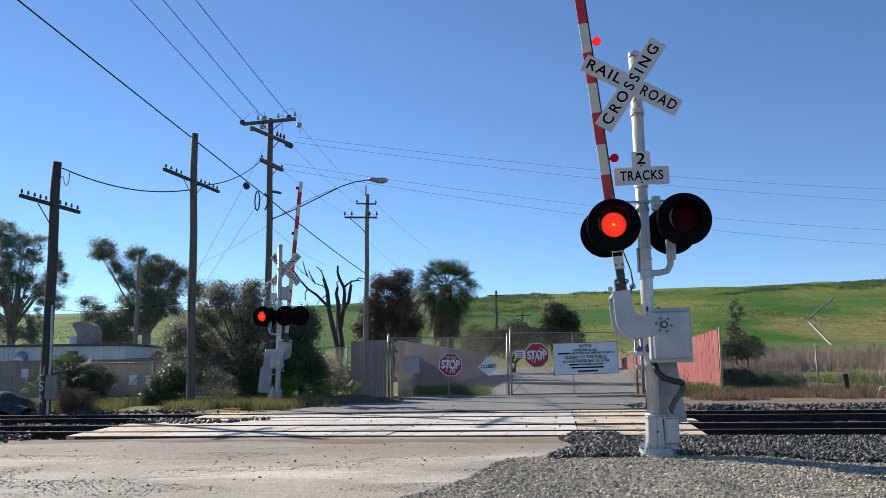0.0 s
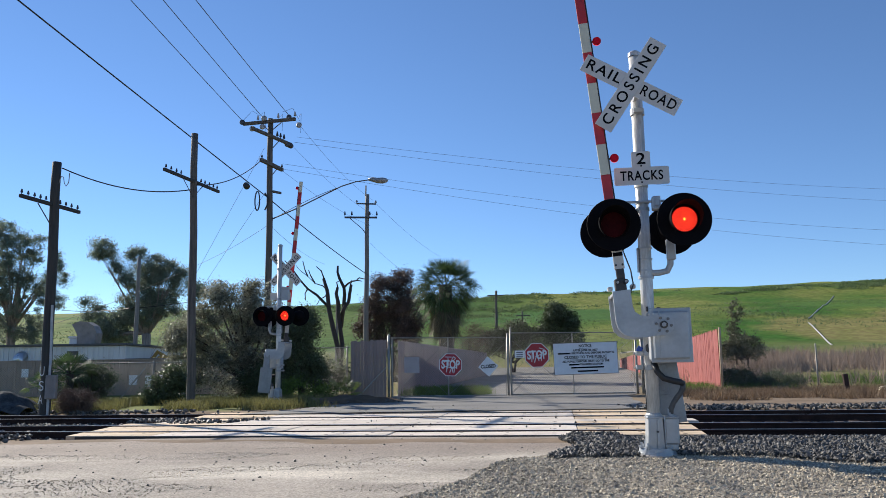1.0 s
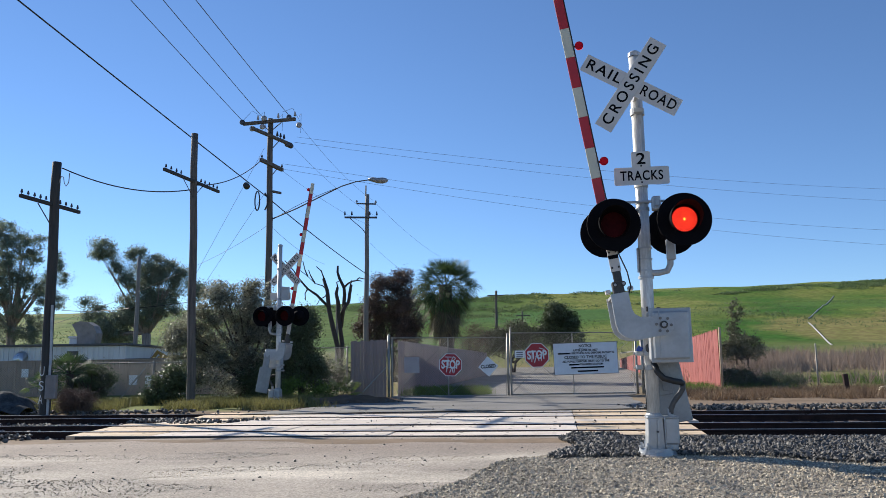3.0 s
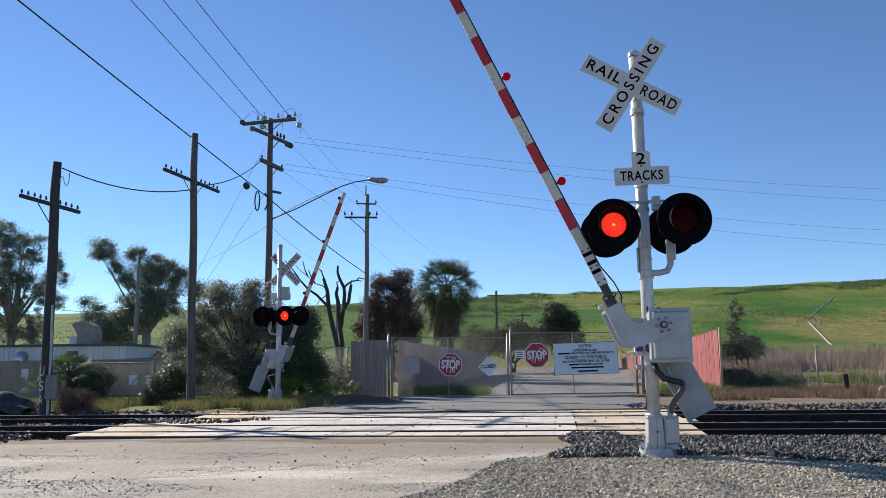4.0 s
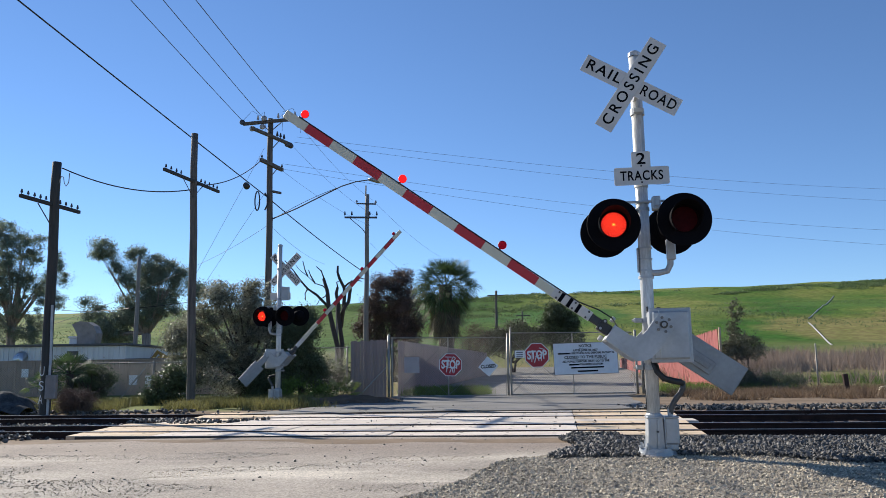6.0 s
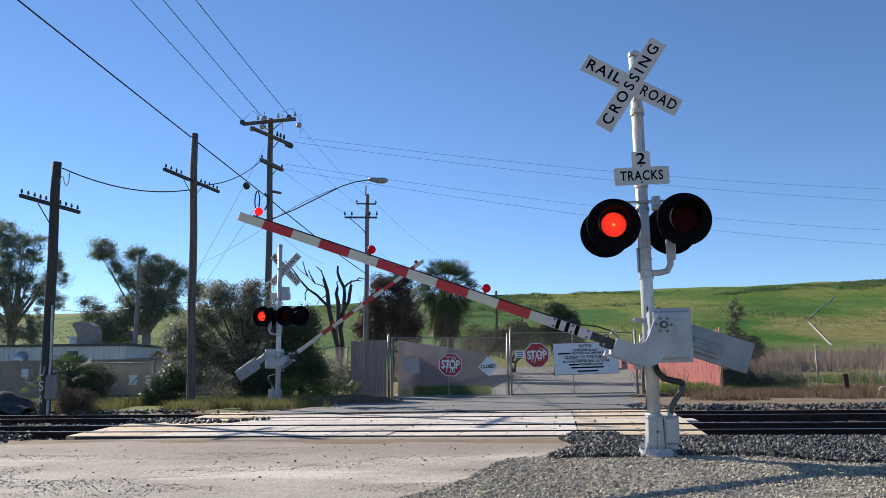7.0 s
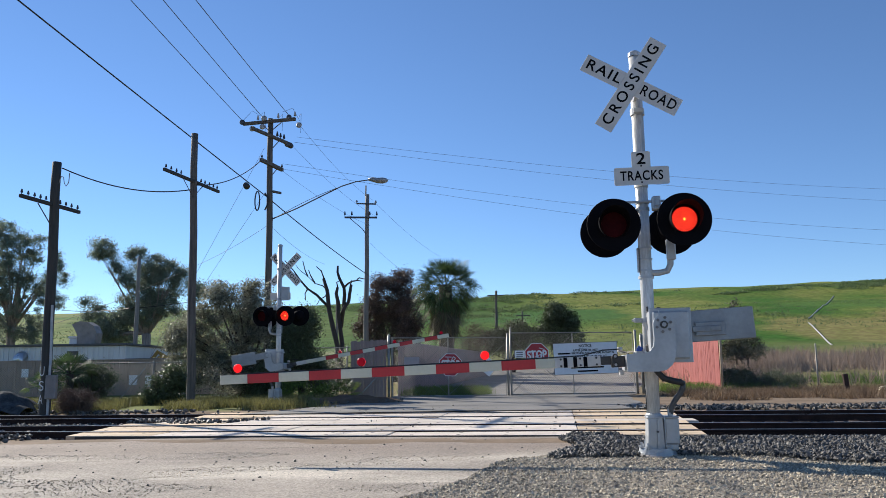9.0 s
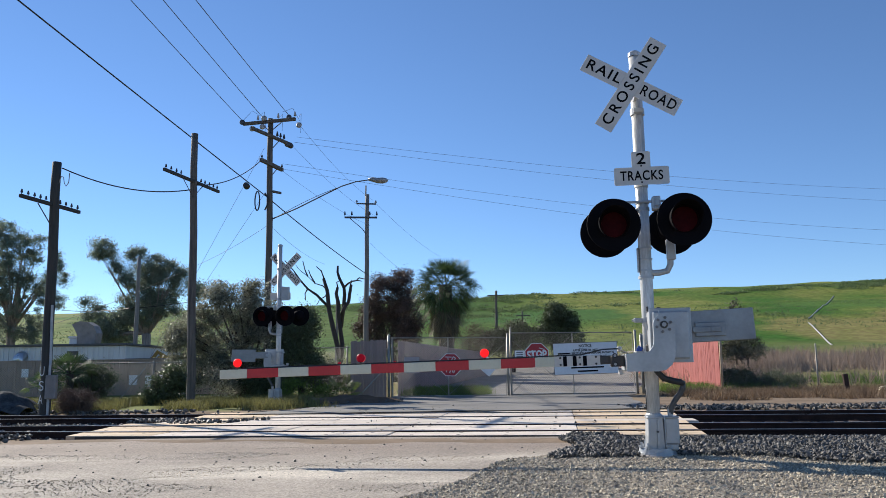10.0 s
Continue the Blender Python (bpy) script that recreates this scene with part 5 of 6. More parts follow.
part("lid_edge", Geo().box((1.0, 1.2, 1.52), (2.2, 2.5, 0.08), None, 0.02), M_ROOFEDGE, box)
ex = thing("excavator", Matrix.Translation((-19.6, 52, 0.4)), "yellow excavator parked in the yard", "excavator")
part("body", Geo().box((1.6, 0.5, 1.4), (1.7, 1.6, 0.8), None, 0.1), M_YELLOW, ex)
part("track", Geo().box((1.5, -0.2, 0.45), (2.2, 0.45, 0.8), None, 0.25), M_DARKMETAL, ex)
part("track", Geo().box((1.5, 1.2, 0.45), (2.2, 0.45, 0.8), None, 0.25), M_DARKMETAL, ex)
part("boom", Geo().tube([(1.3, 0.3, 1.6), (0.6, 0.2, 2.05), (0.0, 0.1, 1.2)], [0.16, 0.14, 0.1], 6), M_YELLOW, ex)
tarp = thing("covered_pile", Matrix.Translation((-12.5, 22.4, 0.0)), "pile under a grey tarpaulin beside an orange board", "pile")
g = Geo()
n = 14
for j in range(n):
    for i in range(n):
        x, y = -1.1 + 2.1 * i / (n - 1), -0.9 + 1.8 * j / (n - 1)
        z = max(0.62 * (1 - (x / 1.15) ** 2) * (1 - (y / 1.0) ** 2) + 0.12 * noise.noise(Vector((x * 2.4, y * 2.4, 5))), -0.02)
        g.v.append((x, y, z))
g.f = [(j * n + i, j * n + i + 1, (j + 1) * n + i + 1, (j + 1) * n + i) for j in range(n - 1) for i in range(n - 1)]
part("tarpaulin", g, M_TARP, tarp)
part("board", Geo().box((-0.35, -1.1, 0.12), (0.6, 0.05, 0.36), Matrix.Rotation(-0.25, 4, "X"), 0.01), M_ORANGE, tarp, "orange plywood board")
# pipes down the slope
for pts in (((66.2, 132.7, 0), (43.7, 94.2, 0)), ((41.5, 89.5, 0), (34.5, 70.2, 0))):
    q = [Vector(p) for p in pts]
    line = [q[0].lerp(q[1], i / 10) for i in range(11)]
    pp = thing("drain_pipe", Matrix(), "pale drain pipe laid down the grassy slope", "pipe", "drain pipes")
    part("pipe", Geo().tube([(v.x, v.y, ground_z(v.x, v.y) + 0.03) for v in line], 0.07, 8), M_PIPE, pp)


# ---- plants ----
RNG = np.random.default_rng(7)


def quads(centres, sizes, aspect=0.4, droop=0.0):
    """Leaf quads of random turn round centres; droop hangs their long axis down."""
    n = len(centres)
    a = RNG.normal(size=(n, 3))
    a[:, 2] = a[:, 2] * (1 - droop) - droop * 1.6
    a /= np.linalg.norm(a, axis=1)[:, None]
    b = np.cross(a, RNG.normal(size=(n, 3)))
    b /= np.linalg.norm(b, axis=1)[:, None]
    a = a * (sizes / 2)[:, None]
    b = b * (sizes * aspect / 2)[:, None]
    v = np.stack([centres - a, centres + b, centres + a, centres - b], 1).reshape(-1, 3)
    g = Geo()
    g.v = v.tolist()
    g.f = np.arange(n * 4).reshape(-1, 4).tolist()
    g.m = [0] * n
    return g


def crown_points(blobs, clumps, per, spread):
    """Leaf places: clumps near the skin of ellipsoids, leaves scattered in each."""
    out, mids = [], []
    vol = np.array([b[3] * b[4] * b[5] for b in blobs]) ** 0.55
    for b, share in zip(blobs, vol / vol.sum()):
        k = max(int(clumps * share), 4)
        d = RNG.normal(size=(k, 3))
        d /= np.linalg.norm(d, axis=1)[:, None]
        rad = RNG.uniform(0.35, 1.06, k) ** 0.6
        c = np.array(b[:3]) + d * rad[:, None] * np.array(b[3:6])
        mids.append(c)
        s = spread * RNG.uniform(0.5, 1.3, k)
        p = np.repeat(c, per, 0) + RNG.normal(size=(k * per, 3)) * np.repeat(s, per)[:, None] * np.array([1, 1, 0.75])
        out.append(p)
    return np.concatenate(out), np.concatenate(mids)


def tree(name, base, label, blobs, clumps, per, spread, leaf, leaf_mat, bark, trunk_r, fork_z, category="tree", aspect=0.4, droop=0.2, limbs=14, stems=1):
    b = Vector(base)
    t = thing(name, Matrix.Translation(b), label, category)
    pts, mids = crown_points(blobs, clumps, per, spread)
    pts = pts[pts[:, 2] > b.z + 0.03]
    g = quads(pts - np.array(b), leaf * RNG.uniform(0.6, 1.4, len(pts)), aspect, droop)
    part("crown", g, leaf_mat, t)
    w = Geo()
    for s in range(stems):
        lean = Vector((RNG.uniform(-0.5, 0.5), RNG.uniform(-0.5, 0.5), 0)) * (0.6 if stems > 1 else 0.25)
        fork = Vector((0, 0, fork_z)) + lean
        w.tube([(0.12 * s, 0, -0.4), fork * 0.5 + Vector((0.06, 0.04, 0)), fork], [trunk_r * 1.2, trunk_r, trunk_r * 0.8], 9)
        for i in range(limbs // stems):
            e = Vector(mids[RNG.integers(len(mids))]) - b
            mid = fork.lerp(e, 0.5) + Vector((RNG.uniform(-0.3, 0.3), RNG.uniform(-0.3, 0.3), RNG.uniform(0, 0.4)))
            w.tube([fork, mid, e], [trunk_r * 0.5, trunk_r * 0.28, trunk_r * 0.08], 6)
    part("trunk", w, bark, t, smooth=True)
    return t


tree("eucalyptus_tree", (-36.5, 66, 0.9), "tall grey-green eucalyptus with pale trunk and hanging leaves", [(-37.0, 66.0, 13.4, 2.0, 1.6, 1.1), (-35.3, 66.3, 11.7, 1.2, 1.4, 1.4), (-37.8, 65.6, 11.1, 1.9, 2.0, 1.9), (-32.9, 66.0, 9.3, 0.9, 1.1, 1.1), (-34.5, 66.4, 8.8, 1.4, 1.4, 1.2), (-36.5, 65.7, 6.9, 1.8, 1.8, 1.5), (-34.4, 66.0, 5.4, 0.8, 1.0, 0.9), (-39.7, 66.0, 10.4, 2.1, 3.0, 3.6), (-35.4, 66.0, 4.5, 1.0, 1.0, 0.7), (-33.0, 66.0, 10.9, 0.4, 0.5, 0.5), (-33.4, 66, 7.2, 1.1, 1.1, 1.2), (-35.6, 65.5, 10.2, 1.5, 1.5, 1.5), (-37.5, 66, 8.5, 2.0, 1.8, 1.4), (-34.2, 66, 3.9, 1.2, 1.0, 0.8), (-37.6, 66, 4.6, 1.6, 1.2, 1.3)], 340, 230, 0.27, 0.16, M_EUC, M_BARK_PALE, 0.22, 4.2, aspect=0.32, droop=0.55, limbs=34, stems=2)
tree("eucalyptus_tree", (-24.6, 65, 0.9), "spreading eucalyptus with dark uneven crown and pale limbs", [(-28.4, 65.0, 11.4, 1.3, 1.2, 0.85), (-27.4, 65.2, 10.0, 0.5, 0.7, 0.7), (-25.8, 65.0, 10.9, 0.7, 0.8, 0.7), (-23.7, 64.8, 10.0, 1.3, 1.1, 0.75), (-22.0, 65.0, 9.0, 0.9, 1.0, 0.85), (-20.7, 65.0, 7.8, 1.1, 1.0, 0.8), (-25.7, 65.3, 9.0, 1.4, 1.4, 1.1), (-23.6, 65.0, 8.0, 1.8, 1.5, 1.0), (-25.2, 64.8, 7.1, 1.7, 1.5, 1.0), (-22.8, 65.0, 6.4, 1.3, 1.1, 0.7), (-29.0, 65.0, 6.0, 0.8, 0.9, 0.8), (-27.6, 65.0, 4.9, 1.5, 1.3, 1.0), (-29.5, 65.0, 7.0, 0.45, 0.5, 0.45), (-26.3, 65.0, 5.8, 1.2, 1.1, 0.9), (-25.0, 65, 5.7, 1.5, 1.2, 0.9), (-26.9, 65, 4.0, 1.3, 1.2, 0.7), (-28.5, 65, 4.3, 1.2, 1.1, 0.8), (-24.4, 65, 9.4, 1.2, 1.1, 0.9)], 390, 240, 0.28, 0.16, M_EUC, M_BARK_PALE, 0.22, 3.4, aspect=0.32, droop=0.55, limbs=34, stems=2)
tree("olive_bush", (-7.4, 28.9, 0.05), "large dense dark olive bush with silvery leaves", [(-7.6, 28.9, 3.6, 0.9, 0.8, 0.75), (-9.0, 28.9, 3.0, 0.55, 0.6, 0.6), (-6.7, 28.9, 3.1, 0.8, 0.8, 0.85), (-9.5, 28.9, 2.0, 0.75, 0.8, 0.9), (-8.0, 28.9, 2.3, 1.1, 1.0, 1.1), (-6.6, 28.9, 1.7, 1.0, 1.0, 1.2), (-8.0, 28.8, 0.9, 1.7, 1.0, 0.75), (-9.8, 28.9, 2.3, 0.3, 0.5, 0.4), (-8.4, 28.9, 4.0, 0.35, 0.4, 0.35), (-7.0, 28.9, 4.1, 0.35, 0.3, 0.3)], 520, 150, 0.17, 0.085, M_OLIVE, M_BARK, 0.13, 0.7, "bush", 0.35, 0.1, 34, 3)
tree("dark_bush", (-5.3, 28.6, 0.05), "dense dark green bush with fine leaves", [(-5.3, 28.6, 2.5, 0.65, 0.7, 0.65), (-5.5, 28.6, 1.4, 0.95, 0.9, 1.0), (-4.65, 28.6, 1.1, 0.3, 0.4, 0.6), (-6.3, 28.4, 0.8, 1.0, 0.8, 0.7), (-5.1, 28.6, 3.0, 0.35, 0.4, 0.35)], 460, 130, 0.17, 0.08, M_SHRUB, M_BARK, 0.09, 0.5, "bush", 0.4, 0.1, 20, 2)
tree("low_bush", (-9.35, 26.4, 0.0), "low dark green bush against the fence", [(-9.3, 26.4, 0.5, 0.6, 0.45, 0.5), (-9.0, 26.4, 0.9, 0.38, 0.3, 0.35), (-9.7, 26.4, 0.25, 0.3, 0.25, 0.28)], 110, 80, 0.14, 0.085, M_SHRUB, M_BARK, 0.05, 0.3, "bush", 0.5, 0.1, 10, 2)
tree("hedge_bush", (-12.3, 27.0, 0.0), "dark green bush behind the chain link fence", [(-12.3, 27.7, 0.75, 0.75, 0.35, 0.7), (-12.75, 27.7, 1.0, 0.4, 0.3, 0.45)], 110, 90, 0.14, 0.08, M_SHRUB, M_BARK, 0.05, 0.3, "bush", 0.5, 0.1, 10, 2)
tree("reddish_tree", (-3.1, 52.5, 0.35), "dense dark tree with reddish brown foliage", [(-3.6, 52.5, 5.6, 1.4, 1.3, 1.4), (-2.5, 52.5, 4.6, 1.1, 1.5, 2.0), (-4.8, 52.5, 4.5, 0.75, 1.1, 1.4), (-2.8, 52.5, 7.2, 0.75, 0.6, 0.5), (-4.2, 52.5, 6.9, 0.75, 0.6, 0.5), (-5.5, 52.5, 3.7, 0.45, 0.5, 0.45), (-3.3, 52.5, 3.2, 1.8, 1.2, 1.2)], 460, 110, 0.24, 0.13, M_REDLEAF, M_BARK, 0.2, 1.5, aspect=0.4, droop=0.5, limbs=20)
tree("green_tree", (8.9, 61, 0.7), "round dark green tree beyond the gate", [(8.8, 61, 5.1, 1.0, 1.0, 0.9), (9.6, 61, 4.2, 0.95, 1.0, 0.95), (8.1, 61, 3.9, 0.75, 0.8, 0.85), (9.3, 61, 3.1, 1.4, 1.0, 1.0)], 230, 90, 0.22, 0.17, M_SHRUB, M_BARK, 0.16, 1.2, droop=0.4)
tree("shrub", (5.2, 61, 0.7), "wide low dark shrub beyond the gate", [(4.3, 61, 3.2, 1.3, 1.1, 1.2), (5.7, 61, 3.6, 0.95, 0.9, 1.2), (6.7, 61, 3.1, 1.0, 0.8, 1.1), (3.2, 61, 2.8, 0.9, 0.8, 0.9)], 210, 75, 0.27, 0.16, M_DRYGREEN, M_BARK, 0.1, 0.7, "shrub", droop=0.1, stems=2)
tree("shrub", (1.9, 53, 0.5), "thin brown leafless shrub behind the fence", [(2.2, 53, 3.1, 0.8, 0.8, 1.1), (1.6, 53, 2.6, 0.7, 0.7, 0.9)], 110, 46, 0.26, 0.1, M_DRYSHRUB, M_BARK, 0.05, 0.8, "shrub", 0.25, 0.0, 24, 3)
tree("young_tree", (16.6, 45, 0.9), "slender young tree with sparse pale green leaves", [(16.7, 45, 4.1, 0.35, 0.4, 0.45), (16.5, 45, 3.2, 0.42, 0.4, 0.6), (16.8, 45, 2.5, 0.4, 0.4, 0.4)], 50, 40, 0.16, 0.13, M_DRYGREEN, M_BARK, 0.04, 1.0, droop=0.2, limbs=12)
tree("shrub", (16.7, 44, 0.9), "dark green shrub in the dry field", [(16.4, 44, 2.1, 0.8, 0.6, 0.65), (17.2, 44, 2.0, 0.6, 0.5, 0.6), (15.7, 44, 1.8, 0.5, 0.4, 0.5)], 110, 60, 0.18, 0.13, M_DRYGREEN, M_BARK, 0.06, 0.4, "shrub", stems=2)
# Low shrub added to darken the ground where the red fence casts shade.
tree("shrub", (12.6, 31.2, 0.05), "low shrub standing in for the dark shade beside the red fence", [(11.6, 31.2, 0.45, 0.8, 0.5, 0.5), (12.9, 31.2, 0.35, 0.8, 0.5, 0.4), (13.9, 31.4, 0.3, 0.5, 0.4, 0.3)], 130, 70, 0.15, 0.08, M_SHRUB, M_BARK, 0.04, 0.2, "shrub", stems=2)
tree("dry_bush", (-10.25, 22.1, -0.02), "round brown tumbleweed-like dry bush", [(-10.25, 22.1, 0.32, 0.5, 0.42, 0.34)], 130, 130, 0.09, 0.055, M_DRYSHRUB, M_DRYSHRUB, 0.02, 0.12, "bush", 0.16, 0.0, 14, 2)
tree("shrub", (-6.0, 37, 0.15), "dark green shrub below a bare tree", [(-6.2, 37, 0.9, 1.2, 0.8, 0.8), (-5.0, 37.5, 0.8, 0.9, 0.8, 0.7)], 90, 60, 0.25, 0.15, M_SHRUB, M_BARK, 0.06, 0.3, "shrub", stems=2)
tree("weed_bush", (-5.0, 27.2, 0.0), "bright green weeds below the olive bush", [(-5.0, 27.2, 0.4, 0.7, 0.4, 0.45), (-4.3, 27.5, 0.3, 0.5, 0.4, 0.3)], 60, 50, 0.14, 0.1, M_GRASS_GREEN, M_SHRUB, 0.02, 0.15, "weeds", 0.35, 0.0, 8, 2)


def frond(g, root, way, stalk, fan, blades, sag, slot=0, open_deg=150, roll=0.5):
    """A fan palm leaf: an arching stalk and a fan of blades, joined near the hub and free at their pointed, drooping tips."""
    way = Vector(way).normalized()
    side = way.cross(Vector((0, 0, 1)))
    side = side.normalized() if side.length > 0.1 else Vector((1, 0, 0))
    side = Matrix.Rotation(random.uniform(-roll, roll), 3, way) @ side
    root = Vector(root)
    hub = root + way * stalk
    g.tube([root, root + way * stalk * 0.5 + Vector((0, 0, 0.05 * stalk)), hub], 0.016, 4, slot, False)
    n = side.cross(way).normalized()
    step = radians(open_deg) / (blades - 1)
    for i in range(blades):
        a = -radians(open_deg) / 2 + step * i + random.uniform(-0.03, 0.03)
        d = (way * math.cos(a) + side * math.sin(a)).normalized()
        length = fan * (0.66 + 0.34 * math.cos(a * 0.8)) * random.uniform(0.85, 1.1)
        across = d.cross(n) * (0.5 * length * step * 0.46)
        lift = n * (0.03 * (1 if i % 2 else -1) * fan)
        mid = hub + d * length * 0.5 + lift - Vector((0, 0, 0.06 * sag * length))
        late = hub + d * length * 0.8 - Vector((0, 0, 0.4 * sag * length))
        tip = hub + d * length * 0.97 - Vector((0, 0, sag * length * random.uniform(0.7, 1.4)))
        g.add([hub, mid - across, mid + across, late - across * 0.45, late + across * 0.45, tip], [(0, 1, 2), (1, 3, 4, 2), (3, 5, 4)], slot)


def fan_palm(base, crown_z, label, reach, green, dead, trunk_r, mat_green, category="palm tree", name="fan_palm"):
    t = thing(name, Matrix.Translation(base), label, category)
    if trunk_r:
        part("trunk", Geo().tube([(0, 0, -0.3), (0.03, 0, crown_z * 0.5), (0, 0, crown_z + 0.1)], [trunk_r * 1.25, trunk_r, trunk_r * 0.9], 14), M_BARK, t, "thick fibrous brown trunk", smooth=True)
    g = Geo()
    low = -1.82 if trunk_r > 0.3 else -1.3
    for i in range(green):
        k = (i + 0.5) / green
        el = math.asin(min(max(0.97 + low * k, -0.97), 0.97))
        az = i * 2.39996 + random.uniform(-0.25, 0.25)
        way = (math.cos(az) * math.cos(el), math.sin(az) * math.cos(el), math.sin(el))
        frond(g, (0.1 * way[0], 0.1 * way[1], crown_z), way, reach * random.uniform(0.42, 0.62), reach * random.uniform(0.40, 0.47), 21, 0.12 + 0.3 * k, 0, 190, 0.7)
    part("crown", g, mat_green, t, "fan-shaped green fronds")
    if dead:
        g = Geo()
        for i in range(dead):
            az = i * 2.39996
            el = radians(random.uniform(-84, -34))
            way = (math.cos(az) * math.cos(el), math.sin(az) * math.cos(el), math.sin(el))
            frond(g, (0, 0, crown_z - random.uniform(0.0, crown_z * 0.32)), way, reach * random.uniform(0.3, 0.5), reach * 0.42, 15, 0.4, 0, 120)
        part("dead_skirt", g, M_PALM_DEAD, t, "hanging skirt of brown dead fronds")
    return t


fan_palm((0.1, 45, 0.35), 5.4, "fan palm with green crown and brown dead fronds", 2.15, 84, 64, 0.42, M_PALM)
fan_palm((-12.75, 26.9, -0.05), 1.15, "small fan palm behind the chain link fence", 1.0, 30, 10, 0.13, M_PALM)
fan_palm((-13.3, 26.4, -0.05), 0.75, "small yellowing fan palm beside the fence", 0.7, 14, 0, 0.06, M_PALM_LIGHT)
fan_palm((-3.75, 28.2, 0.0), 0.12, "young light green fan palm on the ground", 0.95, 26, 0, 0.05, M_PALM_LIGHT, "palm")
fan_palm((-2.9, 45.5, 0.35), 1.5, "low bushy palm behind the fence", 1.1, 20, 8, 0.15, M_PALM)

# bare pruned tree
bare = thing("bare_tree", Matrix.Translation((-6.0, 45, 0.3)), "leafless dark pruned tree with stubby limbs", "tree")
stems = (
    ((0.02, 0.0), (0.05, 1.27), (-0.08, 2.17), (-0.32, 3.04), (-0.58, 4.21), (-0.69, 5.28), (-0.89, 6.01)),
    ((-0.62, 4.34), (-1.27, 5.06), (-1.83, 5.43), (-2.33, 6.03), (-2.66, 6.50), (-3.16, 7.10)),
    ((0.06, 0.0), (0.08, 1.27), (0.14, 2.23), (0.07, 2.94), (-0.09, 3.97), (-0.03, 4.49), (-0.23, 5.15), (-0.10, 5.51)),
    ((0.10, 3.84), (0.26, 4.32), (0.49, 4.68), (0.58, 5.20), (0.65, 5.66)),
    ((0.07, 3.20), (0.20, 4.46), (0.26, 5.14), (0.22, 5.50), (-0.04, 6.06), (-0.17, 6.43), (-0.14, 6.79)),
    ((0.22, 5.50), (0.42, 5.76), (0.71, 5.89), (1.01, 5.92), (1.27, 5.88)),
)
girth = (0.17, 0.085, 0.17, 0.12, 0.125, 0.07)
slim = (0.10, 0.022, 0.085, 0.085, 0.06, 0.02)
for k, s in enumerate(stems):
    n = len(s)
    part("limb", Geo().tube([(x + 0.02 * math.sin(i * 3 + k), 0.1 * k - 0.2 + 0.08 * math.sin(i * 2 + k), z) for i, (x, z) in enumerate(s)], [girth[k] + (slim[k] - girth[k]) * i / (n - 1) + 0.008 * math.sin(i * 5 + k) * (k in (0, 2)) for i in range(n)], 9), M_BARK_BURNT, bare, smooth=True)
twigs = (
    ((-0.62, 5.28), (-0.99, 5.62), (-1.41, 5.75), (-1.84, 6.16), (-2.34, 6.56), (-2.60, 6.89)),
    ((-1.41, 5.75), (-1.68, 6.22), (-1.81, 6.55)),
    ((-2.33, 6.03), (-2.59, 5.97), (-2.92, 6.17)),
    ((-1.84, 6.16), (-2.01, 6.55), (-2.15, 7.08)),
    ((-0.89, 6.01), (-1.06, 6.47), (-1.36, 6.74)),
    ((0.71, 5.89), (0.61, 5.59), (0.68, 5.26)),
    ((-0.10, 5.51), (-0.17, 5.80), (0.06, 5.93)),
    ((-0.69, 5.28), (-0.82, 4.99), (-1.14, 4.83), (-1.33, 4.51)),
    ((-1.83, 5.43), (-1.99, 5.17), (-1.96, 4.78)),
    ((1.01, 5.92), (1.14, 6.04), (1.43, 5.97)),
)
for s in twigs:
    part("branch", Geo().tube([(x, -0.1 + 0.05 * i, z) for i, (x, z) in enumerate(s)], [0.05 / (1 + 0.5 * i) for i in range(len(s))], 6), M_BARK_BURNT, bare)


# ---- grass, weeds and stones ----
def blades(name, n, where, height, lean, material, label, width=0.02, category="grass"):
    """Many tapered blades on the ground; where() gives places."""
    p = where(n)
    z = np.array([ground_z(x, y) for x, y in p])
    h = height * RNG.uniform(0.4, 1.3, len(p))
    az = RNG.uniform(0, math.tau, len(p))
    side = np.stack([np.cos(az), np.sin(az), np.zeros(len(p))], 1) * width
    b = np.column_stack([p, z - 0.02])
    tip = b + np.column_stack([RNG.normal(size=(len(p), 2)) * (h * lean)[:, None], h])
    v = np.stack([b - side, b + side, tip], 1).reshape(-1, 3)
    g = Geo()
    g.v = v.tolist()
    g.f = np.arange(len(p) * 3).reshape(-1, 3).tolist()
    g.m = [0] * len(p)
    return tagged(part(name, g, material), label, category, kind="stuff")


def tufts(x0, x1, y0, y1, per=14, spread=0.12, gaps=None):
    def f(n):
        k = n // per
        c = np.column_stack([RNG.uniform(x0, x1, k), RNG.uniform(y0, y1, k)])
        if gaps:
            c = c[[noise.noise(Vector((a * gaps, b * gaps, 2))) > -0.12 for a, b in c]]
        return np.repeat(c, per, 0) + RNG.normal(size=(len(c) * per, 2)) * spread
    return f


blades("verge_grass", 52000, tufts(-20, -3.2, 22.3, 27.4, gaps=0.5), 0.27, 0.4, M_GRASS, "yellow-green grass on the verge", 0.014)
blades("verge_weeds", 44000, tufts(7.4, 34, 23.6, 29.4, gaps=0.6), 0.27, 0.7, M_WEED_TAN, "dry tan weeds below the fence", 0.015, "weeds")
blades("field_weeds", 42000, tufts(11, 62, 33, 62, 18, 0.35, 0.12), 0.75, 0.35, M_WEED, "dry purple-brown weeds covering the field", 0.03, "weeds")
blades("field_grass", 16000, tufts(10.6, 30, 29.5, 37, gaps=0.3), 0.3, 0.5, M_GRASS_GREEN, "green grass behind the fence", 0.02)
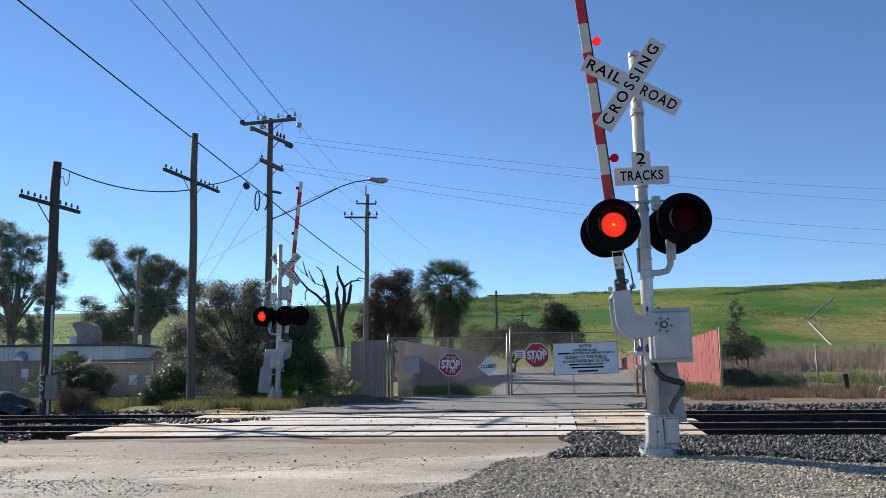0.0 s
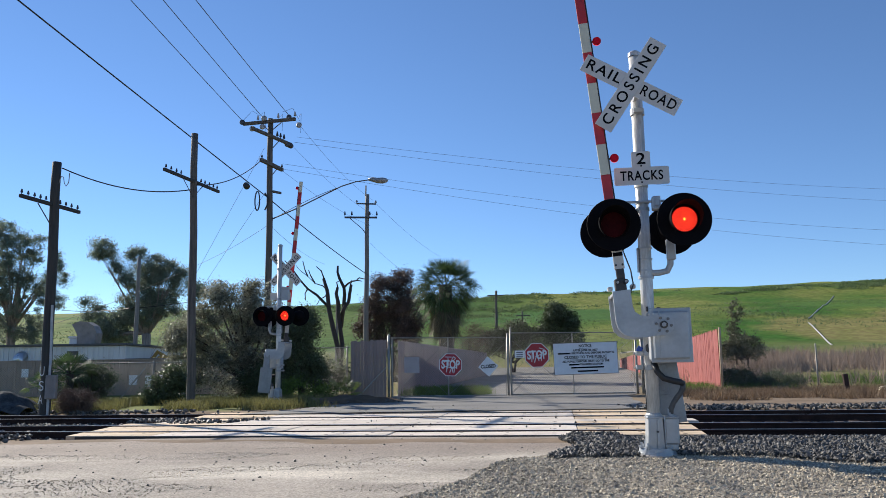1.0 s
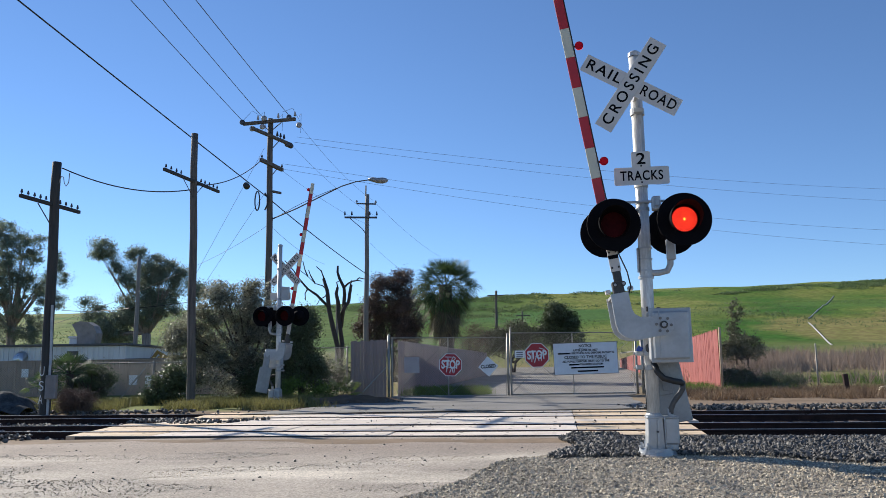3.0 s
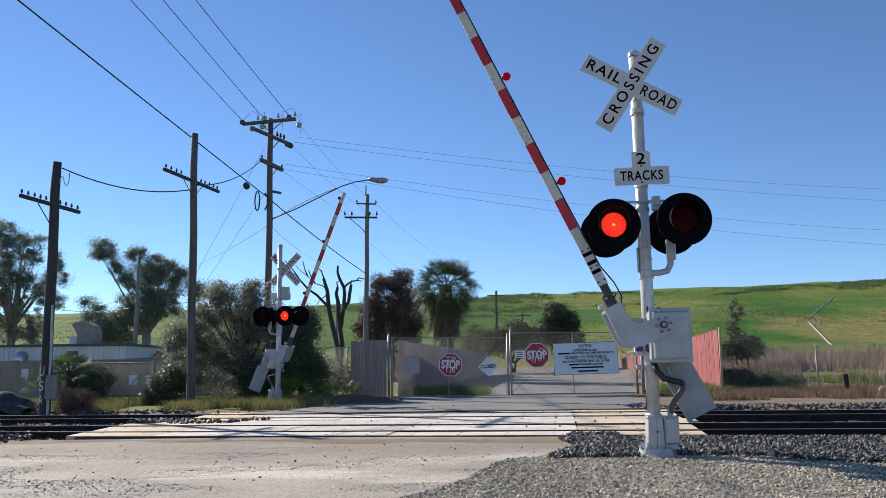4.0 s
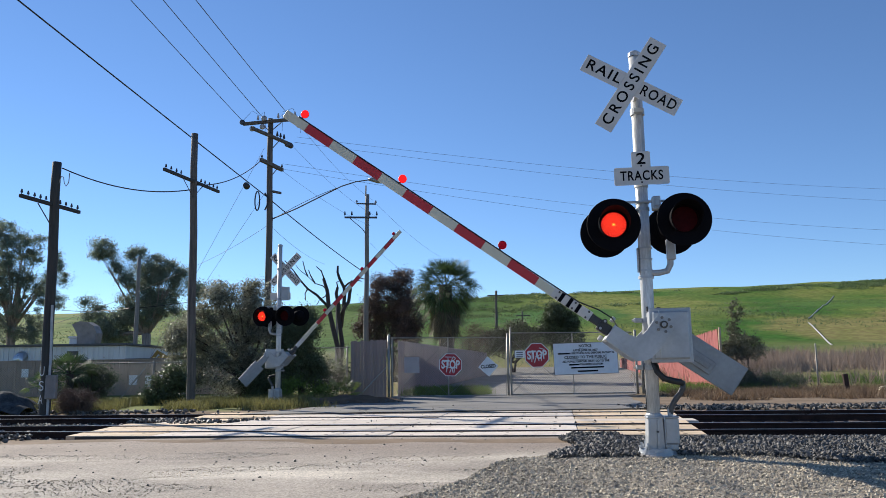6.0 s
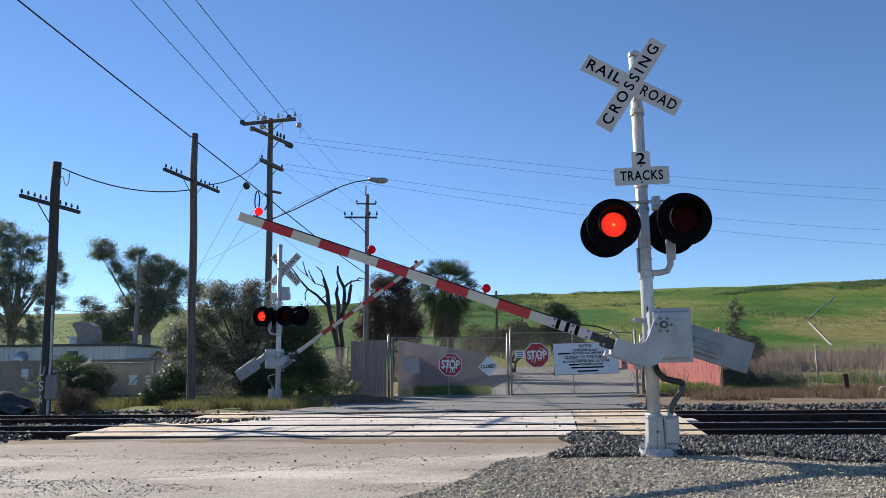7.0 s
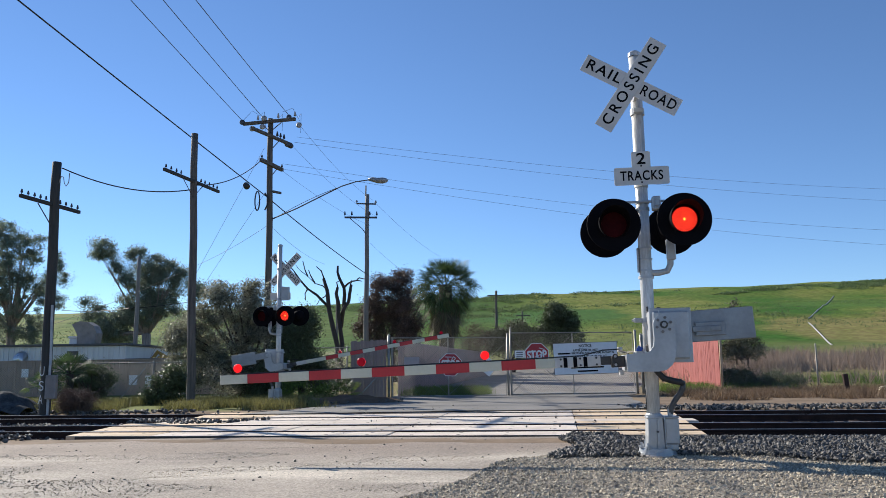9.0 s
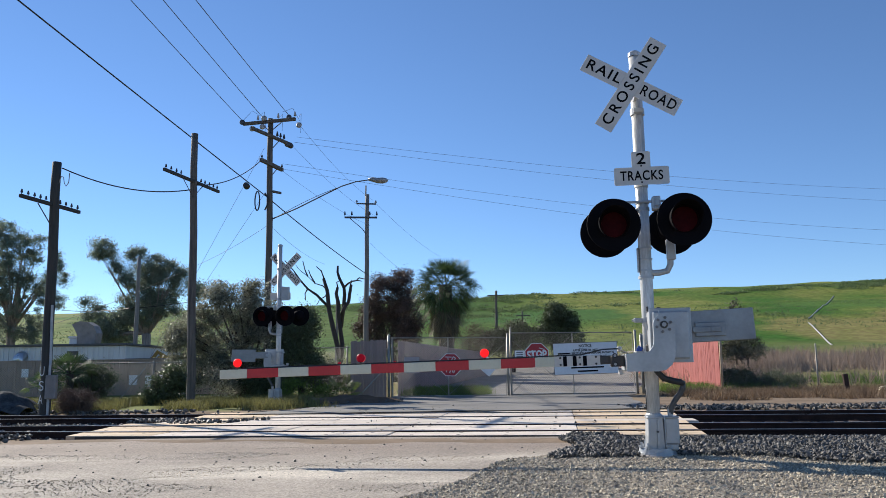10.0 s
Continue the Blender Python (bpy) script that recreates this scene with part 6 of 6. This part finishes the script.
blades("fence_grass", 6000, tufts(-1.6, 1.6, 29.6, 33.5), 0.28, 0.5, M_GRASS_GREEN, "green grass along the pink fence", 0.016)
blades("fence_grass", 2200, tufts(8.2, 10.4, 28.6, 31.5), 0.32, 0.4, M_GRASS_GREEN, "green grass along the red fence", 0.016)
blades("slope_grass", 30000, tufts(-60, 95, 62, 125, 12, 0.6, 0.06), 0.24, 0.6, M_HILLBUSH, "grass on the hill slope", 0.05)


def hill_brush():
    """Low brush in uneven drifts along the slope."""
    spots = []
    for cx, cy, rx, ry, k in ((13, 146, 10, 6, 90), (12, 130, 8, 5, 50), (60, 145, 5, 2.5, 34), (52, 141, 3, 1.5, 14), (78, 146, 9, 6, 90), (5, 121, 5, 3, 18), (-55, 130, 9, 4, 30), (-38, 119, 6, 3, 20), (68, 152, 6, 3, 30), (34, 150, 12, 2, 20), (40, 100, 3, 3, 6), (30, 128, 6, 3, 10), (-18, 140, 14, 7, 50)):
        for q in range(k):
            x, y = cx + RNG.normal() * rx * 0.5, cy + RNG.normal() * ry * 0.5
            spots.append((x, y, ground_z(x, y) + 0.12))
    c = np.repeat(np.array(spots), 46, 0)
    c = c + RNG.normal(size=c.shape) * np.array([0.6, 0.4, 0.1])
    tagged(part("hill_brush", quads(c, 0.3 * RNG.uniform(0.5, 1.3, len(c)), 0.6), M_HILLBUSH), "low dark green brush scattered on the hill", "brush", kind="stuff")


hill_brush()

_bm = bmesh.new()
bmesh.ops.create_icosphere(_bm, subdivisions=1, radius=1.0)
_bm.verts.index_update()
ICO_V = np.array([v.co[:] for v in _bm.verts])
ICO_F = np.array([[v.index for v in f.verts] for f in _bm.faces])
_bm.free()
OCTA_V = np.array([(1, 0, 0), (-1, 0, 0), (0, 1, 0), (0, -1, 0), (0, 0, 1), (0, 0, -1)], float)
OCTA_F = np.array([(0, 2, 4), (2, 1, 4), (1, 3, 4), (3, 0, 4), (2, 0, 5), (1, 2, 5), (3, 1, 5), (0, 3, 5)])


def stones(name, places, lo, hi, material, label, category, fine=True, rough=0.34):
    """Angular stones of many shapes, in one mesh."""
    bv, bf = (ICO_V, ICO_F) if fine else (OCTA_V, OCTA_F)
    n = len(places)
    s = (RNG.uniform(0, 1, n) ** 1.8 * (hi - lo) + lo)
    v = bv[None] * (1 + RNG.uniform(-rough, rough, (n, len(bv), 1)))
    v = v * RNG.uniform(0.6, 1.25, (n, 1, 3))
    q = RNG.normal(size=(n, 4))
    q /= np.linalg.norm(q, axis=1)[:, None]
    w, x, y, z = q.T
    r = np.stack([np.stack([1 - 2 * (y * y + z * z), 2 * (x * y - z * w), 2 * (x * z + y * w)], 1), np.stack([2 * (x * y + z * w), 1 - 2 * (x * x + z * z), 2 * (y * z - x * w)], 1), np.stack([2 * (x * z - y * w), 2 * (y * z + x * w), 1 - 2 * (x * x + y * y)], 1)], 1)
    v = np.einsum("nij,nkj->nki", r, v) * s[:, None, None] + places[:, None, :]
    g = Geo()
    g.v = v.reshape(-1, 3).tolist()
    g.f = (bf[None] + (np.arange(n) * len(bv))[:, None, None]).reshape(-1, 3).tolist()
    g.m = [0] * len(g.f)
    return tagged(part(name, g, material), label, category, kind="stuff")


def scatter(n, x0, x1, y0, y1, z, keep=None, heap=0.0):
    p = np.column_stack([RNG.uniform(x0, x1, n), RNG.uniform(y0, y1, n)])
    if keep:
        p = p[[keep(a, b) for a, b in p]]
    zz = np.array([z(a, b) for a, b in p]) + RNG.uniform(0, 1, len(p)) * heap
    return np.column_stack([p, zz])


def bed_z(x, y):
    return 0.02 - 0.12 * min(max((y + x * TILT - 12.0) / 1.2, 0), 1)


def edge_wobble(x, y, k=0.5):
    return k * noise.noise(Vector((x * 0.8, y * 0.8, 4)))


stones("ballast", scatter(66000, 1.2, 13, 7.6, 13.3, lambda x, y: max(bed_z(x, y), 0.004) if x < 2.7 else bed_z(x, y), lambda x, y: y > 9.55 - 0.42 * max(x - 2.6, 0) + edge_wobble(x, y, 0.4) and y > 7.7 and y + x * TILT < 13.1 and math.hypot(x - 2.52, y - 9.6) > 0.25 and x > 1.4 + 0.17 * (y - 9.8) + edge_wobble(x, y, 0.3), 0.04), 0.013, 0.036, M_BALLAST, "angular dark crushed stone ballast", "ballast")
stones("ballast", scatter(6000, 4.6, 16, 11.0, 20.5, lambda x, y: -0.21, lambda x, y: 12.8 < y + x * TILT < 20.3, 0.06), 0.03, 0.06, M_BALLAST, "dark ballast between the rails", "ballast")
stones("ballast", scatter(9000, -18, -6.9, 12.4, 23.5, lambda x, y: -0.15 if 12.8 < y + x * TILT < 20.2 else 0.0, lambda x, y: y + x * TILT > 11.6 + edge_wobble(x, y) and y + x * TILT < 21.0, 0.06), 0.03, 0.06, M_BALLAST, "dark ballast between the rails", "ballast")
stones("ballast", scatter(6500, 4.6, 24, 17.2, 22.5, lambda x, y: 0.0, lambda x, y: 20.2 < y + x * TILT < 21.9 + edge_wobble(x, y, 1.2), 0.05), 0.03, 0.06, M_BALLAST, "dark ballast on the far shoulder", "ballast")
stones("ballast", scatter(420, -6.9, -3.2, 16.6, 18.4, lambda x, y: 0.03, lambda x, y: abs(y + x * TILT - 16.5) < 0.5 + edge_wobble(x, y, 0.8) and x < -4.0 + edge_wobble(x, y, 3.0)), 0.03, 0.06, M_BALLAST, "loose dark stones on the crossing", "ballast")
stones("loose_stones", scatter(60, -6.5, 1, 20.2, 22.5, lambda x, y: 0.03), 0.012, 0.04, M_BALLAST, "loose dark stones beyond the tracks", "stones")


def on_gravel(x, y):
    return x > np.interp(y, (5, 6.8, 9.45, 9.9), (-0.6, -0.25, 0.95, 1.6)) + edge_wobble(x, y, 0.4)


stones("gravel", scatter(72000, -1, 7.2, 6.1, 10.4, lambda x, y: 0.014, lambda x, y: on_gravel(x, y) and y < 9.75 - 0.42 * max(x - 2.6, 0) + edge_wobble(x, y, 0.4)), 0.005, 0.023, M_GRAVEL, "pale grey loose gravel", "gravel", False)
stones("road_grit", scatter(34000, -8.5, 1.5, 6.1, 11.4, lambda x, y: approach_z(x, y), lambda x, y: noise.noise(Vector((x * 0.45, y * 1.3, 8))) > 0.02 + 0.05 * (y - 8)), 0.003, 0.0115, M_GRAVEL, "fine stone grit on the road", "gravel", False)
stones("road_stones", scatter(340, -8.5, 1.6, 6.3, 12.5, approach_z), 0.005, 0.019, M_BALLAST, "scattered dark stones on the road", "stones")
stones("crossing_stones", scatter(70, -6.0, 4.0, 12.9, 22.0, lambda x, y: 0.034), 0.008, 0.03, M_BALLAST, "small dark stones strewn over the crossing", "stones")


def dirt_mound():
    """A low bank of brown soil between the bushes and the gate."""
    g = Geo()
    a, b = 34, 18
    for j in range(b):
        for i in range(a):
            x, y = -2.6 + 4.4 * i / (a - 1), -1.5 + 3.0 * j / (b - 1)
            u, v = (x + 0.4) / 2.2, y / 1.5
            z = 0.22 * max(1 - u * u, 0) * max(1 - v * v, 0) * (1 + 0.7 * noise.noise(Vector((x * 1.6, y * 1.6, 5)))) + 0.03 * noise.noise(Vector((x * 6, y * 6, 2))) - 0.02
            g.v.append((x, y, z))
    g.f = [(j * a + i, j * a + i + 1, (j + 1) * a + i + 1, (j + 1) * a + i) for j in range(b - 1) for i in range(a - 1)]
    ob = part("dirt_mound", g, M_SOIL, smooth=True, at_pose=pose(-3.0, 26.4, 0.03))
    tagged(ob, "low bank of brown soil beside the gate", "soil", kind="stuff")


dirt_mound()
stones("loose_stones", scatter(260, -5.0, -1.4, 24.6, 28.2, lambda x, y: 0.08), 0.01, 0.05, M_BALLAST, "clods and stones on the dirt bank", "stones")


# ---- what moves ----
NEAR_GATE = ((0.0, 84.48), (2.68, 84.48), (2.95, 81.9), (3.3, 76.4), (4.0, 65.32), (4.5, 58.13), (5.0, 50.72), (5.5, 43.46), (6.2, 32.6), (7.0, 20.25), (7.5, 13.14), (8.0, 6.43), (8.5, 0.43), (8.8, -1.8), (9.0, -2.02), (9.25, -1.45), (9.5, -1.17), (10.0, -1.28))
FAR_GATE = ((0.0, 85.1), (2.5, 85.1), (2.8, 83.2), (3.3, 77.6), (4.0, 69.72), (4.5, 64.35), (5.5, 52.9), (6.5, 40.6), (7.5, 28.15), (8.0, 21.56), (8.5, 15.4), (9.0, 9.31), (9.5, 3.46), (10.0, 0.0))
LEFT_ON = ((0.0, 0.45), (1.05, 1.65), (2.25, 2.84), (3.43, 4.05), (4.65, 5.25), (5.82, 6.40), (6.96, 7.56), (8.16, 8.76), (9.58, 9.93))
RIGHT_ON = ((0.45, 1.05), (1.65, 2.25), (2.84, 3.43), (4.05, 4.65), (5.17, 5.82), (6.40, 6.96), (7.56, 8.16), (8.76, 9.36))
FAR_LEFT_ON = ((0.0, 0.05), (1.56, 1.66), (2.44, 2.84), (5.82, 6.40), (6.96, 7.56), (8.16, 8.76), (9.36, 9.93))
FAR_RIGHT_ON = ((0.45, 1.05), (3.95, 4.56), (5.24, 5.82), (6.40, 6.96), (7.56, 8.16), (8.76, 9.36))
ARM_MIDDLE_ON = ((0.0, 0.45), (1.05, 1.65), (2.25, 2.84), (4.65, 5.25), (5.82, 6.40), (9.36, 9.93))
ARM_INNER_ON = ((5.30, 5.82), (6.40, 6.90), (7.60, 8.16), (8.76, 9.36), (9.93, 10.2))


def flash(disc, spans, axis, end=10.0):
    """Half turns that bring the lit face forward at the start of each span and away at its end."""
    home = disc.matrix_basis.copy()
    angle = 0.0 if spans[0][0] <= 0 else 180.0
    rows = [(0.0, angle)]
    for a, b in spans:
        for t in (a, b):
            if t <= 0 or t >= end:
                continue
            start = max(t - 0.05, rows[-1][0] + 0.034)
            if rows[-1][0] < start - 0.03:
                rows.append((start, angle))
            for k in (1, 2, 3):
                rows.append((start + k / 30, angle + 60 * k))
            angle += 180
    rows.append((end, angle))
    spin = {"y": lambda a: pose(0, 0, 0, 0, a, 0), "z": lambda a: pose(0, 0, 0, 0, 0, a)}[axis]
    walk(disc, [(t, home @ spin(a % 360)) for t, a in rows])


def motions():
    for (s, arm, pivot, discs, lamps), gate in ((NEAR_SIGNAL, NEAR_GATE), (FAR_SIGNAL, FAR_GATE)):
        walk(arm, [(t, Matrix.Translation(pivot) @ pose(0, 0, 0, 0, a, 0)) for t, a in gate])
    flash(NEAR_SIGNAL[3][0], LEFT_ON, "y")
    flash(NEAR_SIGNAL[3][1], RIGHT_ON, "y")
    flash(FAR_SIGNAL[3][1], FAR_LEFT_ON, "y")
    flash(FAR_SIGNAL[3][0], FAR_RIGHT_ON, "y")
    flash(NEAR_SIGNAL[4][1], ARM_MIDDLE_ON, "z")
    flash(NEAR_SIGNAL[4][0], ARM_INNER_ON, "z")


motions()
